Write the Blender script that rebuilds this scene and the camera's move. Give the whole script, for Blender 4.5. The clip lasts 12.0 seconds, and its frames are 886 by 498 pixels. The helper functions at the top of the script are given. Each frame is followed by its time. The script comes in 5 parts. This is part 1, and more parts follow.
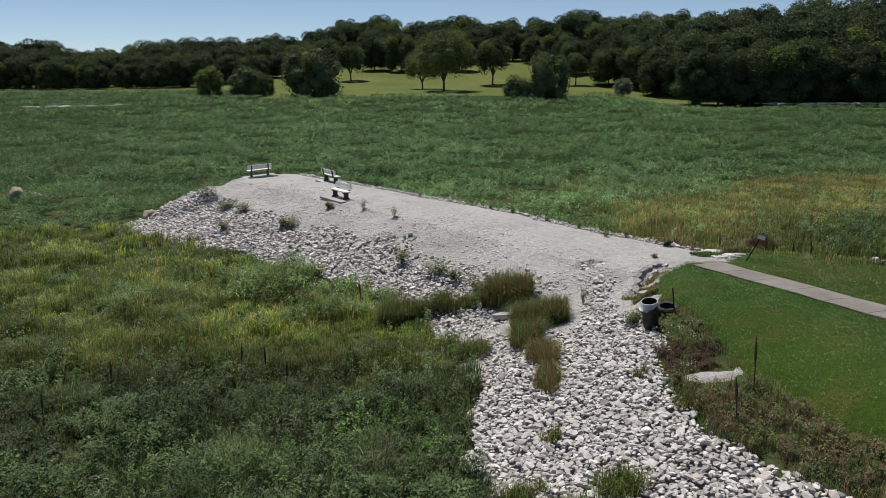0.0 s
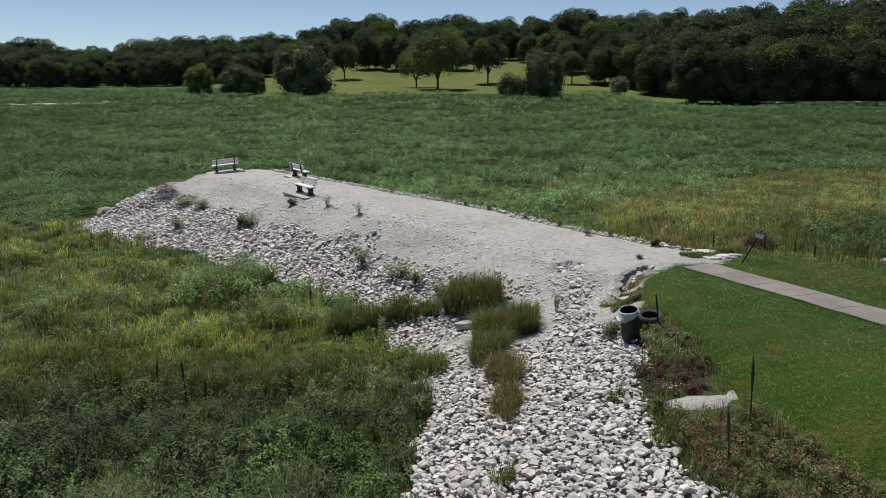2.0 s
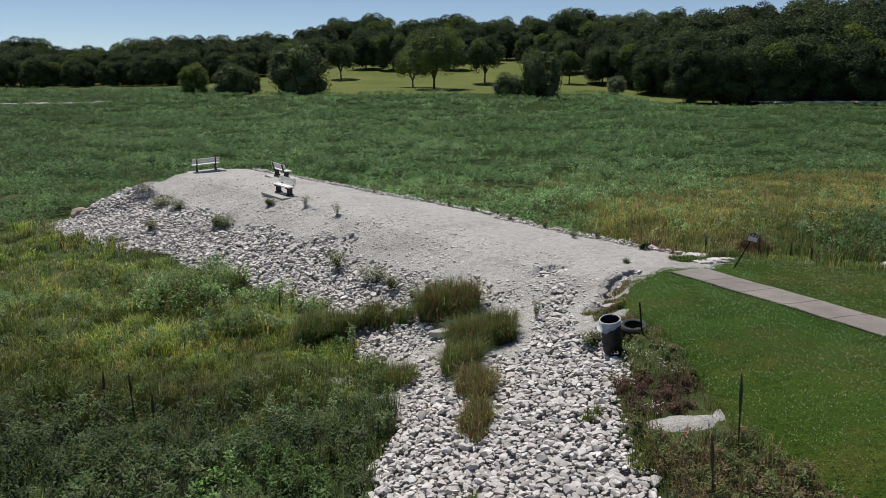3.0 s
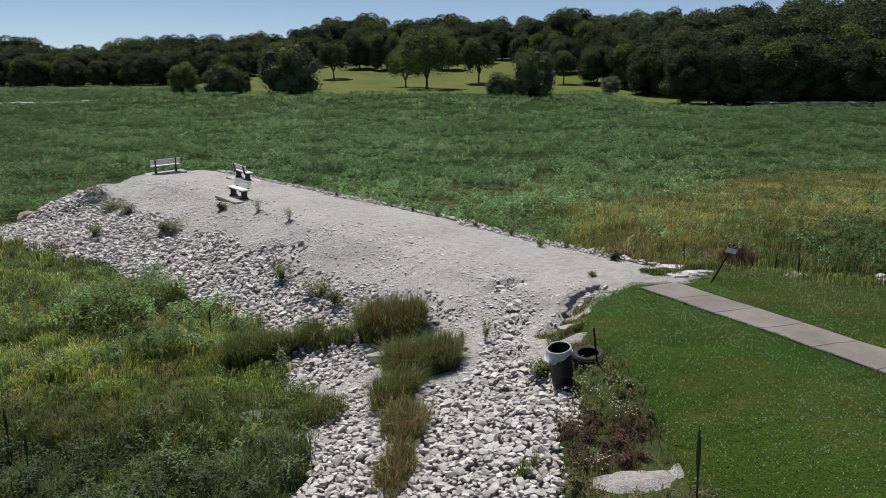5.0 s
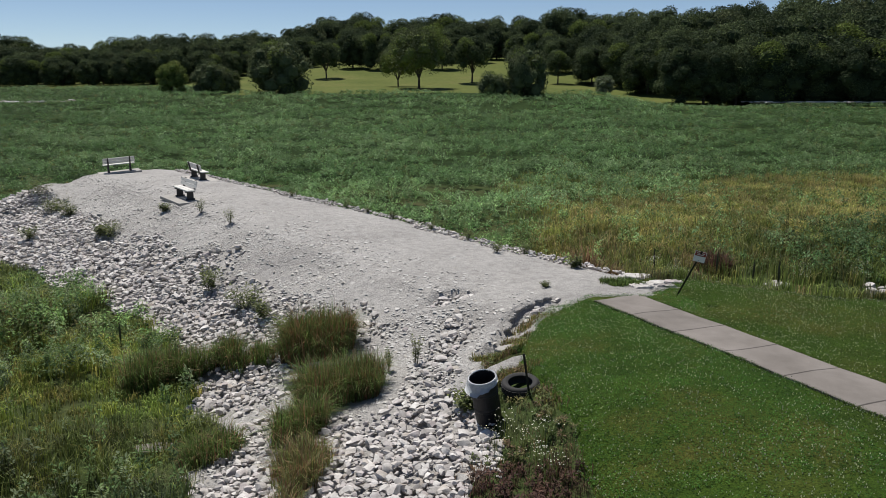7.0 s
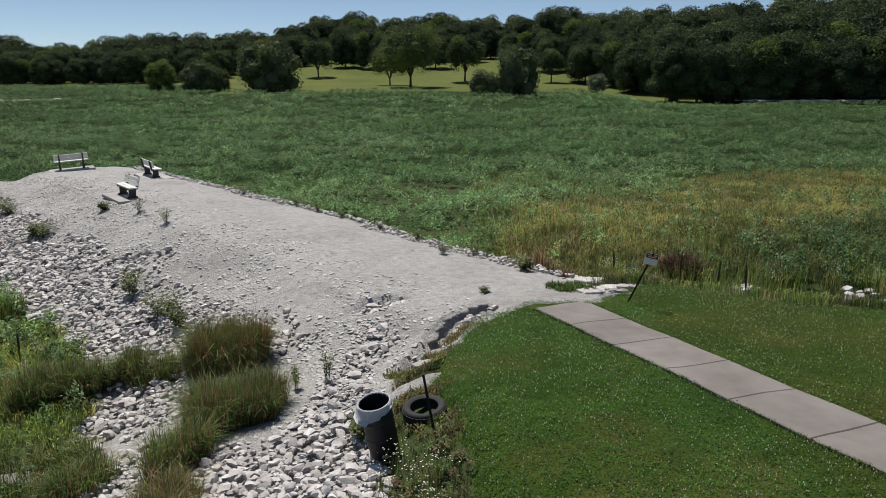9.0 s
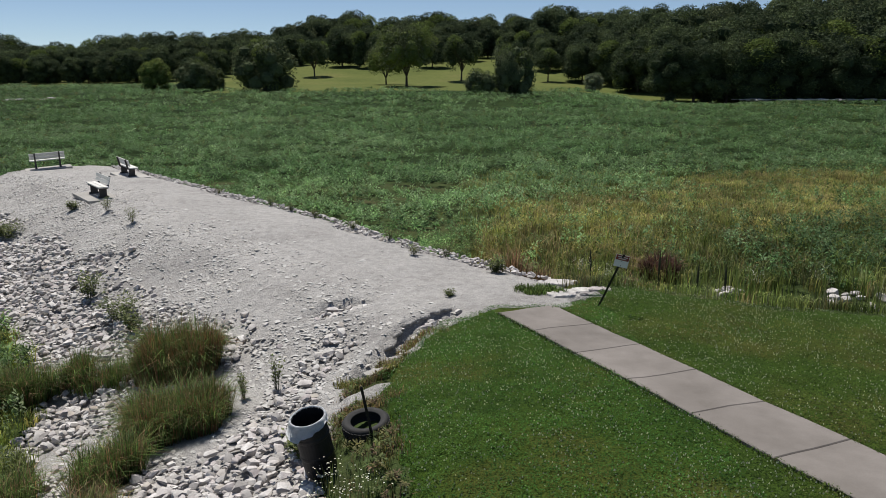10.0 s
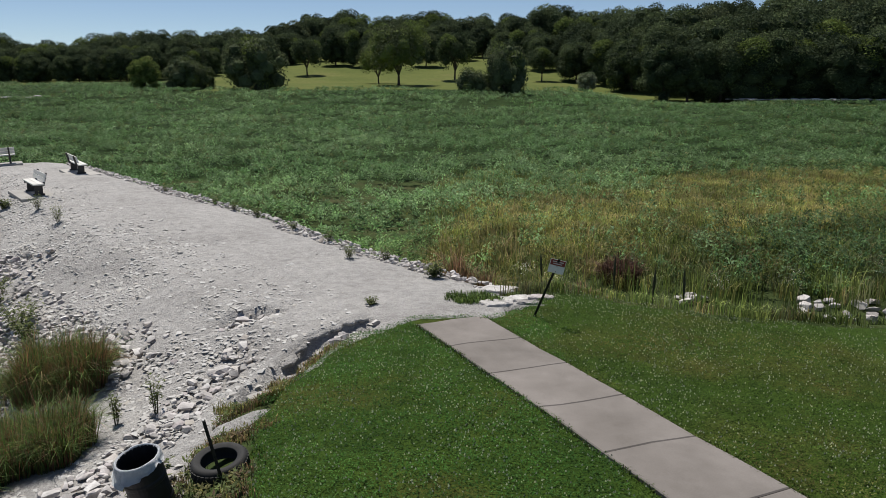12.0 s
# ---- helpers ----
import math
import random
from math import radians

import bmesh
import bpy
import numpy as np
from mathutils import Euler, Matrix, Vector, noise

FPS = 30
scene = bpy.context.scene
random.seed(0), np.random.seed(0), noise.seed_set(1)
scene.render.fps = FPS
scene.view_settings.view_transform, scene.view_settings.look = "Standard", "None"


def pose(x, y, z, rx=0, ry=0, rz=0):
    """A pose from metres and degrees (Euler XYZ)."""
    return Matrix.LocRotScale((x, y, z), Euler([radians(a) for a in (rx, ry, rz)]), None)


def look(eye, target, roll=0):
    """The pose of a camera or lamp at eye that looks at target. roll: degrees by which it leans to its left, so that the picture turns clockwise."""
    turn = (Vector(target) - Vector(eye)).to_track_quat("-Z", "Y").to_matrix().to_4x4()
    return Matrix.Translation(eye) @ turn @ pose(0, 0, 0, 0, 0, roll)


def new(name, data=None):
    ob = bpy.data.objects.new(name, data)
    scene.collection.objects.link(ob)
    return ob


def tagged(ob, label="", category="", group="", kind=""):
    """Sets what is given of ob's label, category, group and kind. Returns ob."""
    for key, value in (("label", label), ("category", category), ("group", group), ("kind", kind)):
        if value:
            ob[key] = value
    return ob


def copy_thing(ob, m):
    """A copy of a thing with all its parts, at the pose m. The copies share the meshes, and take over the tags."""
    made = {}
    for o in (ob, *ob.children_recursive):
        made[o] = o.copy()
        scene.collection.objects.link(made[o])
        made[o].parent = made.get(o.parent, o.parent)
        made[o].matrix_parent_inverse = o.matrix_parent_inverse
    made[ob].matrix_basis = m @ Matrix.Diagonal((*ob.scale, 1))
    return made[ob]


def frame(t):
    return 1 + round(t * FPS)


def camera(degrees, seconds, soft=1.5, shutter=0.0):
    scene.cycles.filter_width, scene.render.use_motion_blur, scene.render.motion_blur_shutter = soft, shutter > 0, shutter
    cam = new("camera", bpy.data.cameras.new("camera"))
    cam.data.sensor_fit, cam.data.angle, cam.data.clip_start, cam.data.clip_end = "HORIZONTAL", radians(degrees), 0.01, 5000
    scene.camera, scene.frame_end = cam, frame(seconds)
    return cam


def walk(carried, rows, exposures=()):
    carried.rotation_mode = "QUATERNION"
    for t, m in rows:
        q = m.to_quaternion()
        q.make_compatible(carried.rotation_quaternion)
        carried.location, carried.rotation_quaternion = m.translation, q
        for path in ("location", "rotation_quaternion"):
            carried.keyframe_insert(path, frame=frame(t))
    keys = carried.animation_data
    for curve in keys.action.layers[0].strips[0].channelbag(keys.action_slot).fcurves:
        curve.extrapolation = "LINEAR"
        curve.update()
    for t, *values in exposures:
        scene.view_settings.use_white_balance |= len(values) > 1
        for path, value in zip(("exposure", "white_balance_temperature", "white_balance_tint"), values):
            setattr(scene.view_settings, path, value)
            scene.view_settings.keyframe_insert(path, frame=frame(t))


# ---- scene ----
cam = camera(60.0, 12.0, soft=0.75)
# seconds, place, then heading to the left of +y, pitch and roll of the drone's camera in degrees
PATH = [
    (0.0, 0.214, 0.128, 6.020, 0.825, -12.501, -0.270),
    (0.5, 0.469, 0.870, 5.820, 0.798, -12.487, -0.257),
    (1.0, 0.755, 1.605, 5.642, 0.766, -12.475, -0.241),
    (1.5, 1.068, 2.329, 5.484, 0.731, -12.464, -0.223),
    (2.0, 1.399, 3.030, 5.350, 0.695, -12.453, -0.206),
    (2.5, 1.737, 3.699, 5.241, 0.654, -12.443, -0.187),
    (3.0, 2.075, 4.332, 5.156, 0.610, -12.431, -0.168),
    (3.5, 2.411, 4.935, 5.091, 0.563, -12.419, -0.147),
    (4.0, 2.749, 5.515, 5.041, 0.517, -12.407, -0.125),
    (4.5, 3.090, 6.083, 4.997, 0.475, -12.397, -0.102),
    (5.0, 3.440, 6.649, 4.950, 0.438, -12.388, -0.079),
    (5.5, 3.800, 7.217, 4.892, 0.402, -12.379, -0.060),
    (6.0, 4.167, 7.784, 4.817, 0.365, -12.368, -0.045),
    (6.5, 4.539, 8.339, 4.728, 0.323, -12.356, -0.037),
    (7.0, 4.912, 8.867, 4.628, 0.277, -12.344, -0.033),
    (7.5, 5.284, 9.360, 4.527, 0.229, -12.335, -0.033),
    (8.0, 5.654, 9.810, 4.433, 0.180, -12.332, -0.038),
    (8.5, 6.021, 10.220, 4.351, 0.134, -12.335, -0.044),
    (9.0, 6.386, 10.598, 4.282, 0.089, -12.345, -0.052),
    (9.5, 6.750, 10.962, 4.221, 0.047, -12.359, -0.056),
    (10.0, 7.113, 11.329, 4.158, 0.005, -12.373, -0.054),
    (10.5, 7.472, 11.707, 4.092, -0.038, -12.382, -0.044),
    (11.0, 7.826, 12.098, 4.020, -0.082, -12.384, -0.021),
    (11.5, 8.172, 12.502, 3.944, -0.132, -12.377, 0.018),
    (12.0, 8.510, 12.915, 3.868, -0.187, -12.363, 0.079),
]


def aimed(x, y, z, heading, pitch, roll):
    h, p = radians(heading), radians(pitch)
    ahead = Vector((-math.sin(h) * math.cos(p), math.cos(h) * math.cos(p), math.sin(p)))
    eye = Vector((x, y, z))
    return look(eye, eye + ahead, roll)


walk(cam, [(r[0], aimed(*r[1:])) for r in PATH])

# ---- world, sun ----
SUN_ELEV, SUN_AZ = 65.0, -28.0          # degrees; azimuth from straight ahead (+y), positive to the right
world = bpy.data.worlds.new("world")
scene.world = world
world.use_nodes = True
wt = world.node_tree
sky = wt.nodes.new("ShaderNodeTexSky")
sky.sky_type = "NISHITA"
sky.sun_disc = False
sky.sun_elevation = radians(SUN_ELEV)
sky.sun_rotation = radians(SUN_AZ)
sky.air_density, sky.dust_density, sky.ozone_density = 0.60, 0.0, 0.8
wt.nodes["Background"].inputs["Strength"].default_value = 0.068
wt.links.new(sky.outputs["Color"], wt.nodes["Background"].inputs["Color"])
sun_lamp = bpy.data.lights.new("sun", "SUN")
sun_lamp.energy, sun_lamp.angle, sun_lamp.color = 3.9, radians(0.6), (1.0, 0.96, 0.89)
ce, se = math.cos(radians(SUN_ELEV)), math.sin(radians(SUN_ELEV))
sun_dir = Vector((math.sin(radians(SUN_AZ)) * ce, math.cos(radians(SUN_AZ)) * ce, se))
sun_ob = new("sun", sun_lamp)
sun_ob.matrix_world = look(sun_dir * 100, (0, 0, 0))
scene.view_settings.exposure = 0.34


# ---- small numeric helpers ----
rng = np.random.default_rng(7)


def lattice(ix, iy, seed):
    h = (ix.astype(np.int64) * 374761393 + iy.astype(np.int64) * 668265263 + seed * 974634777) & 0x7FFFFFFF
    h = ((h ^ (h >> 13)) * 1274126177) & 0x7FFFFFFF
    return ((h ^ (h >> 16)) & 0xFFFF) / 65535.0


def vnoise(x, y, scale, seed=0):
    """Smooth value noise, 0 to 1, of the given feature size in metres."""
    x, y = np.asarray(x, float) / scale, np.asarray(y, float) / scale
    ix, iy = np.floor(x), np.floor(y)
    fx, fy = x - ix, y - iy
    fx, fy = fx * fx * (3 - 2 * fx), fy * fy * (3 - 2 * fy)
    a, b = lattice(ix, iy, seed), lattice(ix + 1, iy, seed)
    c, d = lattice(ix, iy + 1, seed), lattice(ix + 1, iy + 1, seed)
    return (a * (1 - fx) + b * fx) * (1 - fy) + (c * (1 - fx) + d * fx) * fy


def fbm(x, y, scale, seed=0, octaves=3):
    total, amp, norm = 0.0, 1.0, 0.0
    for k in range(octaves):
        total, norm = total + amp * vnoise(x, y, scale / 2 ** k, seed + k), norm + amp
        amp *= 0.5
    return total / norm


def sstep(a, b, x):
    t = np.clip((np.asarray(x, float) - a) / (b - a), 0, 1)
    return t * t * (3 - 2 * t)


def smax(a, b, k):
    h = np.clip(0.5 + 0.5 * (a - b) / k, 0, 1)
    return b * (1 - h) + a * h + k * h * (1 - h)


def seg_dist(x, y, line):
    """Distance to a polyline, and the share along it of the nearest point."""
    best, share = np.full(np.shape(x), 1e9), np.zeros(np.shape(x))
    n = len(line) - 1
    for i in range(n):
        (ax, ay), (bx, by) = line[i], line[i + 1]
        t = np.clip(((x - ax) * (bx - ax) + (y - ay) * (by - ay)) / ((bx - ax) ** 2 + (by - ay) ** 2), 0, 1)
        d = np.hypot(x - ax - t * (bx - ax), y - ay - t * (by - ay))
        share = np.where(d < best, (i + t) / n, share)
        best = np.minimum(best, d)
    return best, share


def side_of(x, y, line):
    """+1 to the right of the nearest piece of a polyline, -1 to its left."""
    best, side = np.full(np.shape(x), 1e9), np.ones(np.shape(x))
    for (ax, ay), (bx, by) in zip(line, line[1:]):
        t = np.clip(((x - ax) * (bx - ax) + (y - ay) * (by - ay)) / ((bx - ax) ** 2 + (by - ay) ** 2), 0, 1)
        d = np.hypot(x - ax - t * (bx - ax), y - ay - t * (by - ay))
        turn = np.where((bx - ax) * (y - ay) - (by - ay) * (x - ax) > 0, -1.0, 1.0)
        side, best = np.where(d < best - 1e-6, turn, side), np.minimum(best, d)
    return side


def blob(x, y, cx, cy, rx, ry, turn=0.0):
    """1 in the middle of an ellipse, 0 from its rim outwards."""
    c, s = math.cos(radians(turn)), math.sin(radians(turn))
    u, v = (x - cx) * c + (y - cy) * s, -(x - cx) * s + (y - cy) * c
    return 1 - sstep(0.45, 1.0, np.hypot(u / rx, v / ry))


# ---- the lie of the land ----
JX, JY = 8.8, 28.8                      # root of the jetty's far edge
UX, UY = -0.650, 0.760                  # along the jetty
GULLY = [(5.35, 22.75), (5.75, 23.15), (6.0, 23.65), (6.2, 24.35), (6.5, 24.85), (6.85, 25.2), (7.25, 25.55), (7.75, 25.9)]


def jetty_sv(x, y):
    dx, dy = x - JX, y - JY
    return dx * UX + dy * UY, -dx * UY + dy * UX      # along, and to the left of the far edge


def foot_line(s):
    """How far the stones reach down the marsh side, by the place along the jetty."""
    return np.interp(s, [-5, 0, 4, 9, 15, 20, 23, 26, 30], [9.3, 9.2, 9.1, 9.0, 9.6, 10.7, 11.5, 11.9, 12.2])


def lawn_edge(y):
    return 5.5 + 0.36 * np.clip(20 - y, 0, 14)


def lawn_far(x):
    return 27.4 - 0.55 * np.clip(x - 11.0, 0, 2.9) - 0.06 * np.clip(x - 13.9, 0, 60)


def walk_axis(s):
    """Middle of the paved walk, s metres from its end at the jetty."""
    bend = np.clip(s - 6.5, 0, 60)
    return 8.446 + 0.400 * s + 0.018 * bend ** 2, 25.75 - 0.916 * s + 0.006 * bend ** 2


def hill_foot(a):
    """How far off the weeds give way to mown grass, by bearing."""
    return np.interp(a, [-0.9, -0.30, -0.23, 0.20, 0.27, 0.30, 0.9], [256, 250, 200, 197, 192, 184, 184])


def far_land(x, y):
    a = x / np.maximum(y, 40.0)
    right, left = sstep(0.16, 0.30, a), sstep(-0.08, -0.45, a)
    d = y + 45 * right
    z = -2.4 + sstep(115, 240, d) * (5.6 - 4.2 * right - 0.6 * left)
    rise = np.clip(d - 232, 0, 240)
    z = z + rise * 0.088 * (1 - 0.70 * left + 0.65 * right) * sstep(0, 60, rise)
    return z + sstep(60, 200, y) * (fbm(x, y, 40, 5) - 0.5) * 0.9


def land(x, y):
    x, y = np.asarray(x, float), np.asarray(y, float)
    # lake bed, dry and overgrown; a little higher on the lawn's side
    bed = np.where(x > -40, -2.15 - 0.25 * sstep(30, 60, y), -2.4) + (fbm(x, y, 6, 11) - 0.5) * 0.25
    bed = bed + sstep(6, 11, x) * (1 - sstep(34, 62, y)) * 1.1
    z = np.where(y > 60, far_land(x, y), bed)
    # jetty of crushed limestone
    s, v = jetty_sv(x, y)
    foot = foot_line(s) + 0.35
    wob = (fbm(x, y, 2.3, 21) - 0.5)
    t = np.clip((v - 4.6 - 0.5 * wob) / (foot - 4.6), 0, 1.4)
    side = -0.32 - 1.68 * t ** 0.86
    back = -0.32 + 1.5 * np.clip(v + 0.45, -3, 0)
    top = np.where(v < 0, back, side) + 0.10 * np.sin(np.clip(v / 4.8, 0, 1) * math.pi)
    tip = np.clip((s - 29.3 + 0.25 * np.clip(v - 4, 0, 8)) / 4.2, 0, 2)
    top = top + 0.20 * sstep(2, 12, s) * sstep(9.0, 4.0, v) - 1.7 * tip ** 0.9 + 0.09 * wob + 0.05 * (fbm(x, y, 0.7, 23) - 0.5)
    root = sstep(-7, -1.0, s + 0.25 * np.clip(v - 3, 0, 9))
    jetty = np.where(root > 0, top - 2.4 * (1 - root), -9)
    z = smax(jetty, z, 0.25) + 0.4 * blob(x, y, -16.0, 45.6, 3.6, 2.6, -50)
    # bank and lawn
    e = lawn_edge(y)
    plane = 0.075 - 0.035 * (x - 9.76) - 0.0354 * (np.clip(y, 5.0, 31.0) - 21)
    low = -0.6 - 0.27 * np.clip(5.5 - x, 0, 6.2) - 0.05 * np.clip(e - np.maximum(x, 5.5), 0, 9)
    low = low - 1.2 * sstep(-0.9, -4.0, x)
    lawn = plane - (plane + 0.6) * np.exp(-np.clip(x - e, 0, 60) / 1.1)
    bank = np.where(x < e, low, lawn)
    bank = bank - 2.2 * sstep(0, 3.0, y - lawn_far(x) - 0.1) - 3.5 * sstep(4.5, 12, y - lawn_far(x))
    bank = bank - 1.3 * sstep(24.3, 27.5, y) * sstep(5.0, 1.0, x)
    z = smax(bank, z, 0.2)
    # washed-out gully between gravel and lawn, and a pit beside it
    d, share = seg_dist(x, y, GULLY)
    sd = d * side_of(x, y, GULLY)
    cut = sstep(-0.10, 0.06, sd) * sstep(0.95, 0.25, sd) * sstep(0, 0.12, share) * sstep(1.0, 0.75, share)
    z = z - (0.02 + 0.36 * fbm(x, y, 0.9, 37)) * cut * sstep(1.2, 0.9, d) + 0.05 * sstep(-0.7, -0.1, sd) * sstep(0.08, -0.08, sd) * sstep(0, 0.2, share) * sstep(1.0, 0.8, share)
    z = z - 0.2 * blob(x, y, 5.05, 26.4, 0.75, 0.42, 25)
    z = z - 0.05 * blob(x, y, 5.65, 20.3, 1.0, 0.9)
    # wet hollow beyond the lawn
    z = z - 0.2 * blob(x, y, 20.0, 28.0, 8.5, 2.0, -3)
    return z + 0.05 * (fbm(x, y, 0.6, 31) - 0.5) + 0.05 * (fbm(x, y, 1.9, 33) - 0.5)


def zone_jetty(x, y):
    """1 on the bare gravel and stone, 0 on soil."""
    s, v = jetty_sv(x, y)
    wob = 1.1 * (fbm(x, y, 1.6, 41) - 0.5)
    body = sstep(-1.5, -1.1, v + 0.3 * wob) * sstep(0.3, -0.3, v - foot_line(s) + wob) * sstep(32.9, 32.3, s + 0.55 * np.clip(v - 6, 0, 9) + wob)
    lawnside = sstep(0.0, 0.25, np.where(y < 25.4, 5.75 + 0.95 * np.clip(y - 22.6, 0, 3) - x, 2.0) + 0.25 * wob)
    body = body * sstep(-4.4, -3.6, s + 0.55 * np.clip(v - 4, 0, 9)) * lawnside * sstep(0.2, -0.1, x - 9.6)
    right_rim = np.interp(y, [6, 9, 11.8, 12.8, 14.3, 16.4, 20.6, 23, 24], [9.5, 8.0, 6.5, 5.7, 5.0, 5.0, 5.15, 5.3, 5.6])
    left_rim = np.interp(y, [6, 12.5, 14.3, 16, 19, 21, 22.3, 23.0, 23.8, 25], [1.0, 0.8, 0.7, 0.6, 1.0, 1.1, 1.2, 0.2, -0.9, -0.8])
    stream = sstep(8.6, 9.4, y + 1.2 * wob + 0.3 * np.sin(2.1 * x)) * sstep(-0.25, 0.1, right_rim - x + 0.5 * wob) * sstep(-0.25, 0.1, x - left_rim + 1.5 * wob) * sstep(27, 25.5, y)
    spill = np.maximum.reduce([blob(x, y, 9.6, 26.75, 1.15, 0.42, 25), blob(x, y, 10.25, 26.55, 0.8, 0.28, 8), blob(x, y, 9.3, 27.6, 1.3, 0.4, 30)])
    return np.clip(np.maximum.reduce([body, stream, 1.3 * spill]), 0, 1)


def zone_lawn(x, y):
    wob = 0.7 * (fbm(x, y, 1.2, 43) - 0.5)
    rim = np.interp(y, [-40, 8, 13, 16.2, 18.5, 20.2, 21.4, 22.6, 24.9, 25.6, 30],
                    [30, 10.6, 8.0, 6.9, 6.7, 6.5, 6.3, 6.2, 7.35, 8.2, 9.3])
    m = sstep(-0.2, 0.15, x - rim + wob) * sstep(-0.3, 0.2, lawn_far(x) - y + wob)
    return m * sstep(0, 0.3, np.where(y > 25.5, x - 9.3 - 0.75 * (y - 25.5) + wob, 1.0))


def dense_stones(x, y):
    """Share of the ground that is covered with big stones."""
    s, v = jetty_sv(x, y)
    wob = fbm(x, y, 1.8, 61) - 0.5
    side = sstep(5.7, 7.4, v + 1.8 * wob - 0.045 * np.clip(s - 12, 0, 20)) * sstep(0.6, 2.4, s + 1.5 * wob) * sstep(33, 32, s)
    side = np.maximum(side, sstep(28.6, 30.2, s + wob) * sstep(4.8, 6.0, v))
    rear = sstep(-1.5, -1.2, v) * sstep(0.2, -0.2, v + 0.7 * wob)
    stream = sstep(21.9, 20.6, y + 1.6 * wob + 0.35 * np.abs(x - 3.5)) * sstep(0.2, 0.6, zone_jetty(x, y))
    strip = sstep(0.7, 0.1, seg_dist(x, y, [(4.5, 21.3), (4.65, 23.0), (4.9, 24.0), (5.1, 24.9)])[0] + 0.5 * wob)
    reach = seg_dist(x, y, GULLY)
    gut = sstep(0.5, 0.3, reach[0]) * (side_of(x, y, GULLY) > 0) * (reach[0] > 0.16) * sstep(0.35, 0.5, reach[1]) * sstep(0.9, 0.75, reach[1]) * 0.9
    left = np.maximum.reduce([blob(x, y, 0.6, 23.6, 1.9, 0.8, 8) * 0.5, blob(x, y, 1.5, 21.5, 0.9, 1.7) * 0.6, blob(x, y, 5.05, 26.4, 0.75, 0.42, 25)])
    return np.clip(np.maximum.reduce([side, rear, stream * 1.0, strip * 0.6, gut, left]), 0, 1) * (zone_jetty(x, y) > 0.3)


# ---- materials ----
class Mat:
    """A node material in the making."""

    def __init__(self, name):
        self.m = bpy.data.materials.new(name)
        self.m.use_nodes = True
        self.t = self.m.node_tree
        self.b = self.t.nodes["Principled BSDF"]
        self.b.inputs["Specular IOR Level"].default_value = 0.3

    def n(self, kind, **props):
        node = self.t.nodes.new(kind)
        for key, value in props.items():
            if key == "blend_type":
                node.blend_type = value
            elif key == "data_type":
                node.data_type = value
            elif key == "operation":
                node.operation = value
            elif key == "attribute_name":
                node.attribute_name = value
        return node

    def l(self, a, b):
        self.t.links.new(a, b)

    def pos(self):
        return self.n("ShaderNodeNewGeometry").outputs["Position"]

    def noise(self, scale, detail=4.0, rough=0.6, vec=None):
        node = self.n("ShaderNodeTexNoise")
        node.inputs["Scale"].default_value, node.inputs["Detail"].default_value = scale, detail
        node.inputs["Roughness"].default_value = rough
        self.l(vec or self.pos(), node.inputs["Vector"])
        return node.outputs["Fac"]

    def ramp(self, fac, stops):
        node = self.n("ShaderNodeValToRGB")
        el = node.color_ramp.elements
        while len(el) < len(stops):
            el.new(0.5)
        for e, (p, c) in zip(el, stops):
            e.position, e.color = p, (*c, 1) if len(c) == 3 else c
        self.l(fac, node.inputs["Fac"])
        return node.outputs["Color"]

    def mix(self, fac, a, b, blend="MIX"):
        node = self.n("ShaderNodeMix", data_type="RGBA", blend_type=blend)
        for value, slot in ((fac, 0), (a, 6), (b, 7)):
            if isinstance(value, (int, float)):
                node.inputs[slot].default_value = value
            elif isinstance(value, tuple):
                node.inputs[slot].default_value = (*value, 1)
            else:
                self.l(value, node.inputs[slot])
        return node.outputs[2]

    def math(self, op, a, b=0.0):
        node = self.n("ShaderNodeMath", operation=op)
        for value, slot in ((a, 0), (b, 1)):
            if isinstance(value, (int, float)):
                node.inputs[slot].default_value = value
            else:
                self.l(value, node.inputs[slot])
        return node.outputs[0]

    def bump(self, height, strength, dist):
        node = self.n("ShaderNodeBump")
        node.inputs["Strength"].default_value, node.inputs["Distance"].default_value = strength, dist
        self.l(height, node.inputs["Height"])
        self.l(node.outputs["Normal"], self.b.inputs["Normal"])

    def done(self, colour=None, rough=0.8, metal=0.0):
        if isinstance(colour, tuple):
            self.b.inputs["Base Color"].default_value = (*colour, 1)
        elif colour is not None:
            self.l(colour, self.b.inputs["Base Color"])
        if isinstance(rough, float):
            self.b.inputs["Roughness"].default_value = rough
        else:
            self.l(rough, self.b.inputs["Roughness"])
        self.b.inputs["Metallic"].default_value = metal
        return self.m


